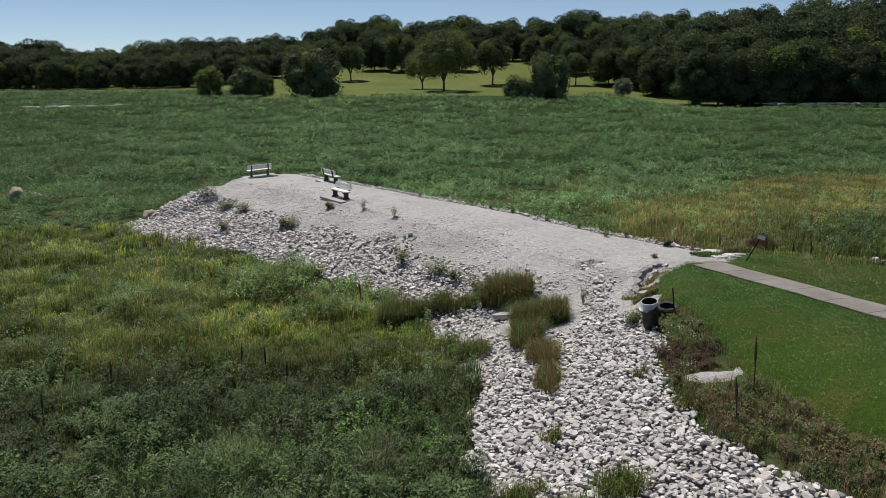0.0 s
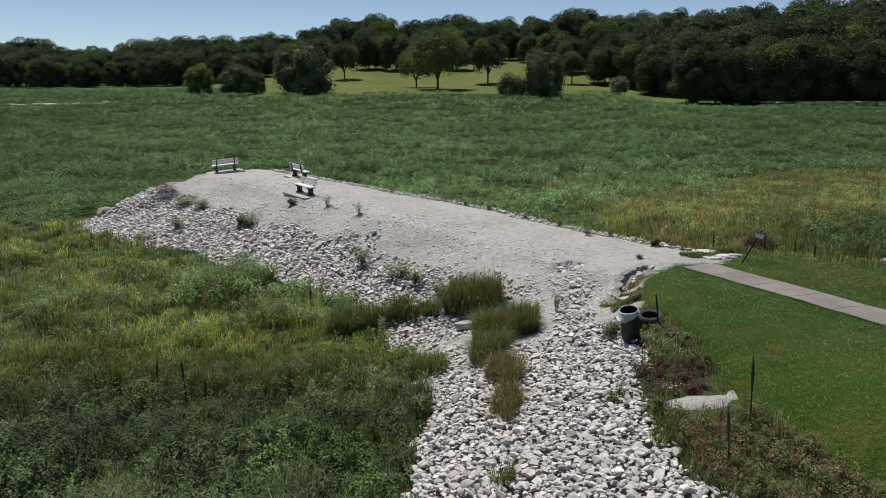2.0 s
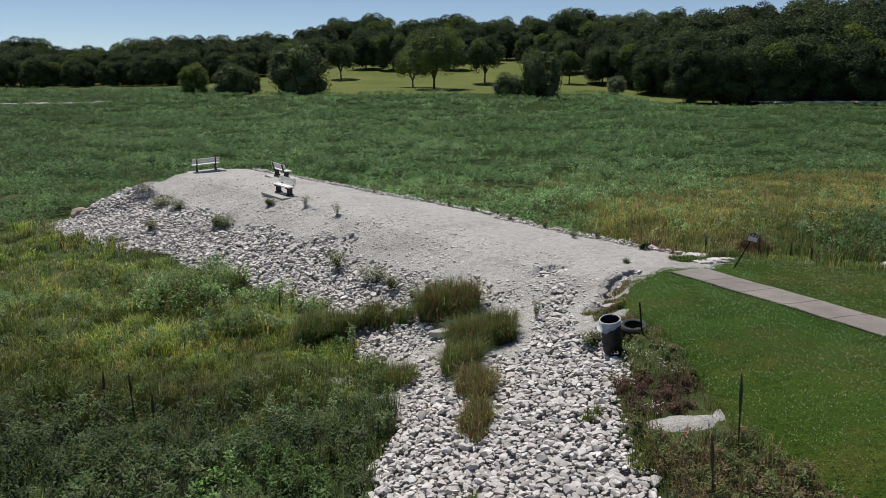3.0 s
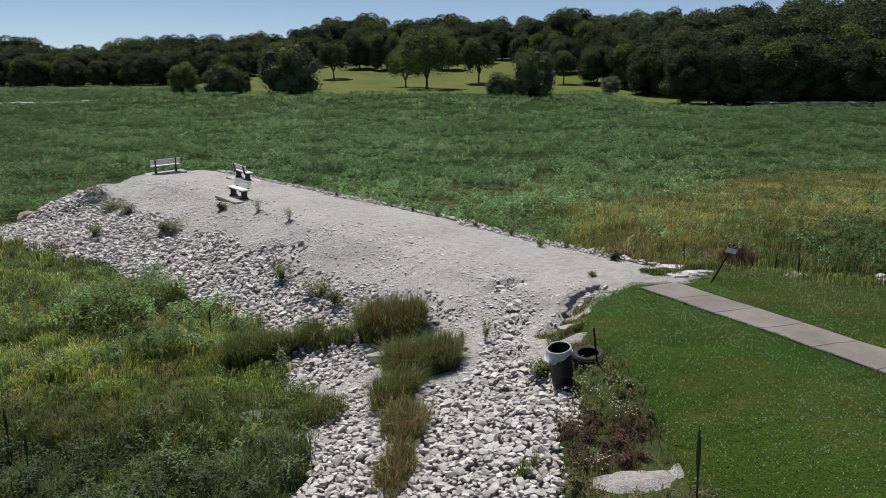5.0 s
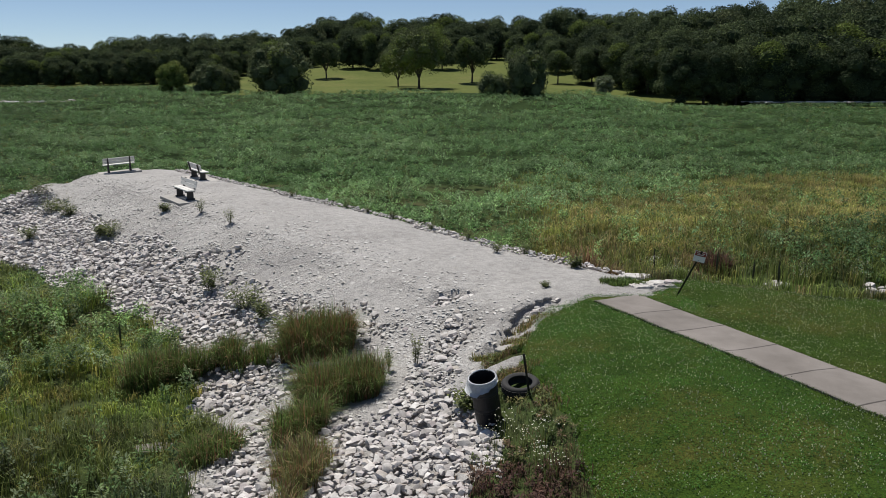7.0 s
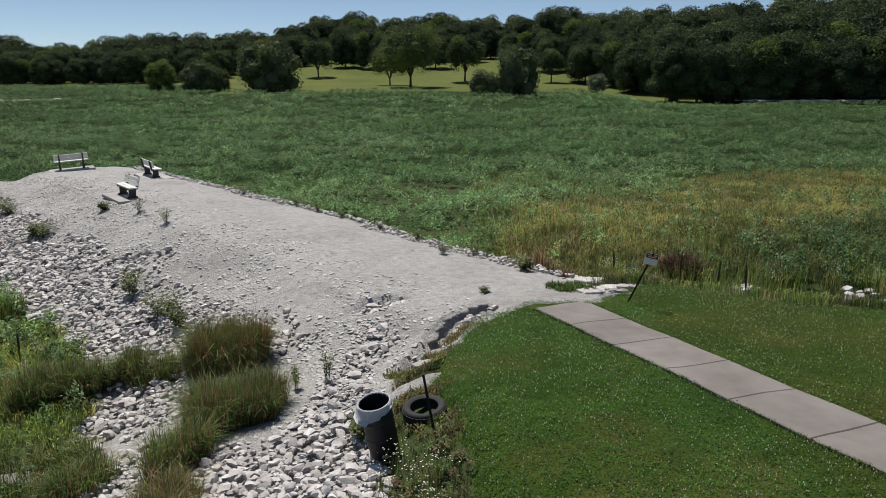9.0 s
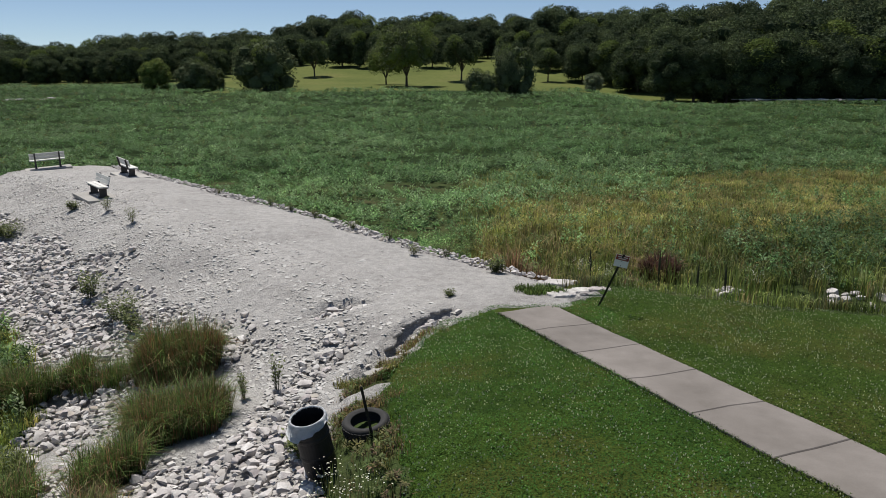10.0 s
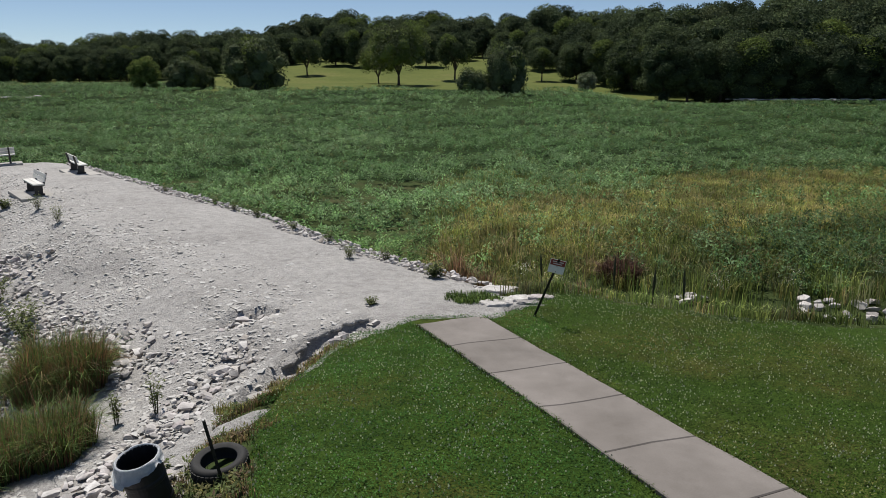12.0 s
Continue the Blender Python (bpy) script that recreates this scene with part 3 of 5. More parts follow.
def gravel_mound(x, y, rx, ry, h, turn):
    """A low dump of pale gravel, sunk into the verge."""
    bm = bmesh.new()
    rings, steps = 9, 40
    rows = []
    c, s = math.cos(radians(turn)), math.sin(radians(turn))
    for i in range(rings + 1):
        f = i / rings
        row = []
        for k in range(steps):
            a = 2 * math.pi * k / steps
            edge = 1 + 0.16 * noise.noise((math.cos(a) * 1.7, math.sin(a) * 1.7, 3.0)) + 0.07 * noise.noise((math.cos(a) * 6, math.sin(a) * 6, 1.0))
            u, v = f * rx * edge * math.cos(a), f * ry * edge * math.sin(a)
            px, py = x + u * c - v * s, y + u * s + v * c
            lift = h * (1 - f ** 2.2) - 0.05 * f ** 4 + 0.03 * noise.noise((px * 4, py * 4, 0.0)) + 0.015 * noise.noise((px * 14, py * 14, 5.0))
            row.append(bm.verts.new((px - x, py - y, on_land(px, py) - on_land(x, y) + lift)))
        rows.append(row)
    for p, q in zip(rows, rows[1:]):
        for k in range(steps):
            bm.faces.new((p[k], p[(k + 1) % steps], q[(k + 1) % steps], q[k]))
    bmesh.ops.remove_doubles(bm, verts=bm.verts, dist=0.0005)
    bmesh.ops.recalc_face_normals(bm, faces=bm.faces)
    ob = new("gravel_mound", mesh_of(bm, "gravel_mound", M_GRAVEL, True))
    ob.matrix_basis = pose(x, y, on_land(x, y))
    return tagged(ob, "low mound of pale gravel among brown weeds", "gravel mound")


gravel_mound(6.1, 16.65, 0.8, 0.36, 0.07, 6)
gravel_mound(5.7, 21.85, 0.75, 0.24, 0.05, 8)
flat_slab("concrete_slab", -0.55, 22.25, (1.2, 0.4, 0.10), 12, 5, "grey broken concrete slab below the stones", "slab", 8, -0.01, M_SLAB_OLD)
flat_slab("concrete_slab", 1.9, 24.05, (0.9, 0.5, 0.14), 8, -4, "pale broken concrete slab in washed gravel", "slab", 9)
flat_slab("concrete_slab", 6.15, 22.95, (0.9, 0.3, 0.12), 38, 4, "pale broken concrete slab beside the gully", "slab", 12)

def ledge_rock(x, y, w, d, turn, seed):
    """A flat, weathered ledge of limestone with a broken rim."""
    bm = bmesh.new()
    bmesh.ops.create_icosphere(bm, subdivisions=4, radius=0.5)
    for v in bm.verts:
        p = v.co * 3.0 + Vector((seed, 0, 0))
        f = 1 + 0.30 * noise.noise(p) + 0.16 * noise.noise(p * 2.7) + 0.07 * noise.noise(p * 7)
        z = max(-0.12, min(0.07, v.co.z * 0.34)) + 0.022 * noise.noise(p * 2.2) + 0.012 * noise.noise(p * 6)
        v.co = Vector((v.co.x * w * f * 0.85, v.co.y * d * f * 0.95, z))
    ob = new("flat_rock", mesh_of(bm, "flat_rock", M_STONE, True))
    ob.matrix_basis = pose(x, y, on_land(x, y, -0.025), 2, 3, turn)
    tagged(ob, "flat pale limestone ledge beside the walk's end", "rock")


for rx, ry, w, d, turn, seed in ((9.55, 26.45, 0.8, 0.38, 22, 21), (9.95, 26.8, 0.75, 0.36, 30, 22), (10.4, 27.0, 0.6, 0.28, 10, 23), (9.6, 27.5, 1.1, 0.42, 20, 24), (10.15, 26.5, 0.5, 0.24, 5, 26)):
    ledge_rock(rx, ry, w, d, turn, seed)


def gully_at(f):
    """A point on the smoothed line of the gully."""
    f = min(max(f, 0.0), len(GULLY) - 1.001)
    i = int(f)
    u = f - i
    p = [GULLY[min(max(i + k, 0), len(GULLY) - 1)] for k in (-1, 0, 1, 2)]
    return tuple(0.5 * (2 * p[1][c] + (p[2][c] - p[0][c]) * u + (2 * p[0][c] - 5 * p[1][c] + 4 * p[2][c] - p[3][c]) * u ** 2
                        + (3 * p[1][c] - p[0][c] - 3 * p[2][c] + p[3][c]) * u ** 3) for c in (0, 1))


def crust_edge():
    """The undercut crust of gravel along the washed-out gully."""
    bm = bmesh.new()
    rows = []
    n = 120
    for k in range(n + 1):
        f = (0.22 + 0.76 * k / n) * (len(GULLY) - 1)
        x, y = gully_at(f)
        (ax, ay), (bx, by) = gully_at(f - 0.4), gully_at(f + 0.4)
        d = math.hypot(bx - ax, by - ay)
        nx, ny = (by - ay) / d, -(bx - ax) / d
        jag = 0.24 * (noise.noise((k * 0.09, 1.0, 0.0))) + 0.07 * noise.noise((k * 0.37, 4.0, 0.0))
        fade = min(1.0, 6 * k / n, 6 * (1 - k / n))
        row = []
        for off, dz in ((-0.55, -0.03), (-0.3, 0.004), (-0.12, 0.012), (0.0, 0.008), (0.035, -0.012), (0.03, -0.04), (-0.04, -0.075), (-0.3, -0.2)):
            o = off + jag * (1 if off > -0.2 else 0.2)
            px, py = x + nx * o, y + ny * o
            top = on_land(x - nx * 0.3, y - ny * 0.3)
            base = on_land(px, py) if off < -0.2 and dz > -0.1 else top + 0.025 * noise.noise((px * 6, py * 6, 2.0)) + 0.014 * noise.noise((px * 19, py * 19, 5.0))
            row.append(bm.verts.new((px, py, base + dz - 0.10 * (1 - fade))))
        rows.append(row)
    for a, b in zip(rows, rows[1:]):
        for k in range(len(a) - 1):
            bm.faces.new((a[k], a[k + 1], b[k + 1], b[k]))
    bmesh.ops.recalc_face_normals(bm, faces=bm.faces)
    part("crust_edge", bm, M_GRAVEL, jetty, "undercut edge of packed gravel", True)


crust_edge()


# ---- benches ----
def build_bench(x, y, face, tilt):
    """A concrete-board bench; face: heading of the sitter in degrees, 0 along x; tilt: how far it has settled to one side."""
    m = pose(x, y, on_land(x, y, 0.05), 0, tilt, face - 90) @ Matrix.Scale(0.86, 4)
    bench = thing("park_bench", m, "white-boarded park bench on dark supports, on a concrete pad", "bench", "park benches")
    for sx in (-0.62, 0.62):
        bm = bmesh.new()
        box(bm, (0.11, 0.42, 0.07), pose(sx, 0.02, 0.035), 0.012)
        box(bm, (0.09, 0.30, 0.36), pose(sx, 0.02, 0.24), 0.02)
        box(bm, (0.08, 0.46, 0.07), pose(sx, 0.03, 0.40), 0.012)
        box(bm, (0.08, 0.075, 0.52), pose(sx, -0.235, 0.64, 14), 0.012)
        part("support", bm, M_LEG, bench, "dark bench support")
    for k, oy in enumerate((-0.07, 0.15)):
        bm = bmesh.new()
        box(bm, (1.8, 0.205, 0.055), pose(0, oy + 0.01, 0.463), 0.012)
        part("seat_board", bm, M_BENCH, bench, "pale weathered board")
    for oz, oy in ((0.63, -0.17), (0.80, -0.213)):
        bm = bmesh.new()
        box(bm, (1.8, 0.045, 0.155), pose(0, oy, oz, 14), 0.01)
        part("back_board", bm, M_BENCH, bench, "pale weathered board")
    pad = bmesh.new()
    box(pad, (2.05, 1.15, 0.12), None, 0.02)
    ob = new("bench_pad", mesh_of(pad, "bench_pad", M_SLAB))
    ob.matrix_basis = pose(x, y, on_land(x, y, -0.01), 0, tilt, face - 90) @ pose(0, 0.1, 0)
    tagged(ob, "pale concrete pad under a bench", "concrete pad", "bench pads")


build_bench(-12.15, 48.8, 120, -3.5)
build_bench(-7.2, 46.1, 40, 3)
build_bench(-5.65, 39.6, 220, -2)


# ---- litter drum with liner ----
def build_drum():
    drum = thing("trash_can", pose(5.59, 20.15, on_land(5.59, 20.15, -0.03), 10, -9.5, 0) @ Matrix.Diagonal((0.80, 0.80, 0.90, 1)), "black plastic trash drum with a white liner, leaning in weeds", "trash can")
    bm = bmesh.new()
    lathe(bm, [(0.0, 0.0), (0.245, 0.0), (0.255, 0.02), (0.26, 0.28), (0.268, 0.30), (0.268, 0.33), (0.26, 0.35), (0.262, 0.58), (0.27, 0.60),
               (0.27, 0.63), (0.262, 0.65), (0.265, 0.86), (0.275, 0.87), (0.275, 0.89), (0.255, 0.89), (0.25, 0.86), (0.245, 0.3), (0.0, 0.29)], 32)
    bmesh.ops.remove_doubles(bm, verts=bm.verts, dist=0.0005)
    part("body", bm, M_DRUM, drum, smooth=False)
    bm = bmesh.new()
    steps = 48
    rings = []
    for r, h, rag in ((0.252, 0.868, 0.0), (0.256, 0.900, 0.001), (0.268, 0.908, 0.004), (0.285, 0.895, 0.006), (0.292, 0.86, 0.016), (0.302, 0.80, 0.05)):
        ring = []
        for k in range(steps):
            a = 2 * math.pi * k / steps
            wave = math.sin(a * 9 + h * 30) * 0.35 + math.sin(a * 5 + 1 + h * 11) * 0.4 + math.sin(a * 17 + 2) * 0.25
            sag = -0.12 * max(0, math.cos(a - math.radians(215))) if rag > 0.04 else 0
            flare = 1 + (0.22 * max(0, math.cos(a - math.radians(200))) if rag > 0.04 else 0)
            ring.append(bm.verts.new(((r + rag * 0.45 * wave) * flare * math.cos(a), (r + rag * 0.45 * wave) * flare * math.sin(a), h + rag * wave + sag)))
        rings.append(ring)
    for a, b in zip(rings, rings[1:]):
        for k in range(steps):
            bm.faces.new((a[k], a[(k + 1) % steps], b[(k + 1) % steps], b[k]))
    bmesh.ops.solidify(bm, geom=list(bm.faces), thickness=0.003)
    part("liner", bm, M_LINER, drum, "crumpled white bag liner", smooth=True)


build_drum()


# ---- tyre and stake ----
def build_tyre():
    x, y = 6.12, 20.59
    m = pose(x, y, on_land(x, y, -0.01), 6, -7, 20) @ Matrix.Scale(0.95, 4)
    tyre = thing("old_tire", m, "worn black tire lying flat in the grass", "tire")
    bm = bmesh.new()
    lathe(bm, [(0.205, 0.03), (0.215, 0.02), (0.27, 0.0), (0.30, 0.012), (0.318, 0.04), (0.322, 0.10), (0.318, 0.16), (0.30, 0.19), (0.27, 0.203),
               (0.245, 0.192), (0.215, 0.183), (0.205, 0.175), (0.212, 0.16), (0.26, 0.15), (0.285, 0.10), (0.26, 0.05), (0.212, 0.04), (0.205, 0.03)], 48)
    bmesh.ops.remove_doubles(bm, verts=bm.verts, dist=0.0005)
    part("sidewall", bm, M_RUBBER, tyre, smooth=True)
    for row, z in enumerate((0.045, 0.085, 0.125)):
        bm = bmesh.new()
        for k in range(36):
            a = 2 * math.pi * (k + 0.5 * (row % 2)) / 36
            box(bm, (0.012, 0.04, 0.03), pose(0.325 * math.cos(a), 0.325 * math.sin(a), z + 0.015, 0, 0, math.degrees(a)))
        part("tread", bm, M_RUBBER, tyre)
    stake = thing("fence_stake", pose(6.24, 20.27, on_land(6.24, 20.27, -0.1), 8, -9, 0), "dark steel stake standing in a tire", "stake")
    bm = bmesh.new()
    box(bm, (0.035, 0.006, 0.85), pose(0, 0, 0.425))
    box(bm, (0.006, 0.03, 0.85), pose(0, 0.017, 0.425))
    part("rail", bm, M_POST, stake)
    for k in range(5):
        bm = bmesh.new()
        box(bm, (0.014, 0.012, 0.012), pose(0, -0.009, 0.3 + 0.11 * k))
        part("stud", bm, M_POST, stake)


build_tyre()


# ---- leaning sign ----
def build_sign():
    sign = thing("warning_sign", pose(10.12, 25.65, on_land(10.12, 25.65, -0.05), 24, 14.5, 4), "small white sign with a dark red band on a leaning post", "sign")
    bm = bmesh.new()
    box(bm, (0.04, 0.006, 1.32), pose(0, 0.012, 0.66))
    box(bm, (0.006, 0.03, 1.32), pose(0, 0.028, 0.66))
    part("post", bm, M_POST, sign)
    face = pose(0, -0.012, 1.19, -26)
    bm = bmesh.new()
    box(bm, (0.27, 0.004, 0.23), face, 0.0015, 1)
    panel = part("panel", bm, M_SIGN, sign, "white sheet-metal panel")
    bm = bmesh.new()
    box(bm, (0.25, 0.002, 0.095), face @ pose(0, -0.0055, 0.06))
    part("band", bm, M_SIGNBAND, panel, "dark red printed band")
    for k, w in enumerate((0.19, 0.15)):
        bm = bmesh.new()
        box(bm, (w, 0.002, 0.016), face @ pose(0, -0.0095, 0.076 - 0.034 * k))
        part("print_bar", bm, M_SIGNPALE, panel, "pale printed bar")
    for oz in (-0.09, 0.0):
        bm = bmesh.new()
        lathe(bm, [(0, -0.004), (0.008, -0.004), (0.008, 0.0), (0, 0.0)], 8, face @ pose(0, -0.004, oz, 90))
        part("bolt", bm, M_POST, sign)


build_sign()


# ---- boulder at the jetty's foot ----
def build_boulder(x, y, size, seed):
    bm = bmesh.new()
    bmesh.ops.create_icosphere(bm, subdivisions=3, radius=0.5)
    for v in bm.verts:
        f = noise.fractal(v.co * 2.2 + Vector((seed, 0, 0)), 1.0, 2.0, 3)
        v.co = Vector((v.co.x * size[0], v.co.y * size[1], v.co.z * size[2])) * (1 + 0.34 * f)
    ob = new("boulder", mesh_of(bm, "boulder", M_BOULDER, True))
    ob.matrix_basis = pose(x, y, on_land(x, y, size[2] * 0.3), 0, 0, 30 * seed)
    tagged(ob, "rounded tan boulder at the foot of the stones", "boulder")


build_boulder(-30.4, 53.1, (1.4, 0.9, 1.3), 5)
build_boulder(-28.6, 52.3, (1.5, 0.8, 1.0), 7)
build_boulder(-17.4, 44.0, (1.15, 0.8, 0.62), 2)


# ---- stones of the banks ----
PEBBLES = [rock_mesh(200 + k, 9, 0.30, 1.2 + 0.1 * k) for k in range(6)]
STONES = [rock_mesh(100 + k, 20 + k % 5, 0.46 + 0.07 * (k % 5), 1.05 + 0.14 * (k % 4)) for k in range(14)]


def scatter_stones():
    cell = 0.100
    gx, gy = np.meshgrid(np.arange(-22, 10, cell), np.arange(8.5, 55, cell))
    x, y = gx.ravel(), gy.ravel()
    x, y = x + rng.uniform(-0.45, 0.45, x.size) * cell, y + rng.uniform(-0.45, 0.45, x.size) * cell
    zone = zone_jetty(x, y)
    x, y = x[zone > 0.25], y[zone > 0.25]
    dense = dense_stones(x, y)
    s, v = jetty_sv(x, y)
    fine = (0.8 * sstep(0.42, 0.7, fbm(x, y, 1.5, 71)) + 0.07) * sstep(2.4, 5.0, v + 2.0 * (fbm(x, y, 3.0, 73) - 0.5)) + 0.004
    fine = fine + 0.5 * blob(x, y, 5.1, 26.2, 0.8, 0.45, 25)
    pick = rng.uniform(size=x.size)
    big = pick < dense * np.interp(y, [21, 25], [0.84, 0.54])
    small = ~big & (pick < np.maximum(fine, 0.5 * dense))
    out = []
    for mask, lo, hi in ((big, 0.07, 0.245), (small, 0.03, 0.14)):
        px, py = x[mask], y[mask]
        size = lo + (hi - lo) * rng.beta(1.1, 2.4, px.size)
        size = np.where(lo > 0.05, size * np.interp(py, [20.5, 22, 26, 34], [0.95, 0.92, 1.12, 1.18]) * np.where(jetty_sv(px, py)[1] < 1.5, 0.68, 1.0), size)
        out.append(np.c_[px, py, land(px, py) + size * (rng.uniform(-0.18, 0.26, px.size) if lo > 0.05 else rng.uniform(-0.06, 0.08, px.size)), size])
    # finer chips over the upper slope
    px, py = rng.uniform(-16, 7.5, 40000), rng.uniform(22, 47, 40000)
    _, v = jetty_sv(px, py)
    share = sstep(1.8, 4.4, v + 2.4 * (fbm(px, py, 2.4, 75) - 0.5)) * sstep(8.5, 7.0, v) * (0.15 + 0.85 * sstep(0.4, 0.62, fbm(px, py, 1.1, 77)))
    keep = (rng.uniform(size=px.size) < share) & (zone_jetty(px, py) > 0.6)
    px, py = px[keep], py[keep]
    size = 0.035 + 0.16 * rng.beta(1.0, 2.8, px.size)
    out.append(np.c_[px, py, land(px, py) + size * 0.03, size])
    return np.concatenate(out), len(out[0])


def place_stones():
    rows, big_count = scatter_stones()
    turns = [Euler((rng.uniform(-0.45, 0.45), rng.uniform(-0.45, 0.45), rng.uniform(0, 6.283))).to_matrix() for _ in range(len(rows))]
    # the stones of the nearest part of the bank are objects of their own
    tiny = np.arange(len(rows)) >= big_count
    order = np.argsort(np.hypot(rows[:, 0] - 4.2, rows[:, 1] - 17.0) + 40 * (rows[:, 3] < 0.15))
    single = set(order[:300].tolist())
    shapes = []
    for me in STONES + PEBBLES:
        c = np.array([v.co for v in me.vertices])
        shapes.append((c, np.array([p.vertices for p in me.polygons])))
    heaps = {False: [[], [], 0], True: [[], [], 0]}
    for i, (x, y, z, size) in enumerate(rows):
        k = i % len(STONES)
        if i in single:
            ob = new("stone", STONES[k])
            ob.parent = jetty
            ob.matrix_basis = Matrix.LocRotScale((x, y, z), turns[i].to_quaternion(), (size, size, size))
            continue
        c, t = shapes[len(STONES) + i % len(PEBBLES)] if tiny[i] else shapes[k]
        heap = heaps[bool(tiny[i])]
        turn = np.array(turns[i]) if not tiny[i] else np.array(Euler((0.15 * math.sin(i), 0.15 * math.cos(3 * i), 2.4 * i)).to_matrix())
        heap[0].append(c * size @ turn.T + (x, y, z))
        heap[1].append(t + heap[2])
        heap[2] += len(c)
    for small, name, material, label in ((False, "stone_rubble", M_STONE, "loose grey-white limestone rubble"), (True, "gravel_chips", M_CHIP, "flat pale limestone chips")):
        heap_me = tri_mesh(name, np.concatenate(heaps[small][0]), np.concatenate(heaps[small][1]), material, smooth=True)
        heap_me.set_sharp_from_angle(angle=radians(28))
        ob = new(name, heap_me)
        ob.parent = jetty
        tagged(ob, label, kind="stuff")


place_stones()


# ---- pale rocks in the wet hollow beyond the lawn ----
def hollow_rocks():
    r = np.random.default_rng(55)
    spots = [(14.0 + 0.11 * k + r.uniform(-0.05, 0.05), 29.9 + r.uniform(-0.3, 0.3)) for k in range(6)]
    spots += [(16.75 + 0.42 * (k // 4) + r.uniform(-0.16, 0.16), 28.9 + 0.36 * (k % 4) + r.uniform(-0.15, 0.15)) for k in range(28)]
    for k, (x, y) in enumerate(spots):
        size = r.uniform(0.18, 0.36)
        ob = new("rock", STONES[k % len(STONES)])
        ob.matrix_basis = pose(x, y, max(on_land(x, y, size * 0.2), -1.22 + 0.12 * (y - 29)), r.uniform(-20, 20), r.uniform(-20, 20), r.uniform(0, 360)) @ Matrix.Scale(size, 4)
        tagged(ob, "white limestone rock among cattails beyond the lawn", "rock", "rocks in the wet hollow")


hollow_rocks()


# ---- plants ----
GREEN = [(0.066, 0.092, 0.024), (0.094, 0.122, 0.034), (0.128, 0.148, 0.046), (0.124, 0.132, 0.066)]
STRAW = [(0.165, 0.155, 0.050), (0.20, 0.163, 0.074), (0.158, 0.122, 0.062), (0.11, 0.135, 0.037)]
LIME = [(0.165, 0.19, 0.042), (0.215, 0.195, 0.062), (0.12, 0.165, 0.04)]
MEADOW = [(0.062, 0.108, 0.030), (0.090, 0.142, 0.040)]
RUST = [(0.15, 0.09, 0.054), (0.205, 0.135, 0.08), (0.13, 0.10, 0.056), (0.105, 0.125, 0.042)]


def sprinkle(x0, x1, y0, y1, per_m2):
    n = int((x1 - x0) * (y1 - y0) * per_m2)
    return rng.uniform(x0, x1, n), rng.uniform(y0, y1, n)


def bare(x, y):
    return np.maximum(zone_jetty(x, y), zone_lawn(x, y))


def mixed_tints(x, y, yellow):
    """Green grass, straw-coloured where yellow is near 1; tone varies in patches and with y."""
    n = len(x)
    a, b = pick_tints(GREEN, (3, 4, 3, 3), n), pick_tints(STRAW, (4, 2, 1, 3), n)
    b = np.where((x < 4)[:, None], pick_tints(LIME, (4, 2, 3), n), b)
    patch_tone = (0.7 + 0.75 * sstep(0.25, 0.75, fbm(x, y, 1.5, 83, 2))) * np.interp(y, [13, 18, 22, 26], [0.8, 0.74, 0.98, 1.36])
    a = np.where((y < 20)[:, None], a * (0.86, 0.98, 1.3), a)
    return np.where((rng.uniform(size=n) < yellow)[:, None], b, a) * patch_tone[:, None]


def yellow_share(x, y):
    m = 1.6 * blob(x, y, -4.0, 25.4, 5.2, 3.6, 12) + 0.4 * blob(x, y, -8.5, 21.5, 4.5, 3.5) + 0.4 * blob(x, y, -9.5, 28.5, 5, 4)
    m = m + 0.9 * blob(x, y, 19.0, 44.0, 13.0, 10.0, 35) + 0.8 * blob(x, y, 30.0, 58.0, 14.0, 9.0, 35)
    m = m + 0.85 * blob(x, y, 12.5, 36.0, 6.5, 6.5)
    return np.clip(m * (0.5 + fbm(x, y, 3.0, 81)) + 0.24, 0, 0.95)


def tufts(x, y, count, radius, h, w, yellow, lean=(0.15, 0.9), spread=0.3):
    """Tufts of blades about the given places; h: height of each tuft."""
    n = len(x)
    bx = np.repeat(x, count) + rng.normal(0, radius, n * count)
    by = np.repeat(y, count) + rng.normal(0, radius, n * count)
    bh = np.repeat(h, count) * rng.uniform(0.6, 1.1, n * count)
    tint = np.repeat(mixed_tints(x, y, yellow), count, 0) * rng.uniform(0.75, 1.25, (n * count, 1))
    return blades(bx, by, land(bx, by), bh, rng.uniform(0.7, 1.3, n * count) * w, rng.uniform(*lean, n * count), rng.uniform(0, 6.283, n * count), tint)


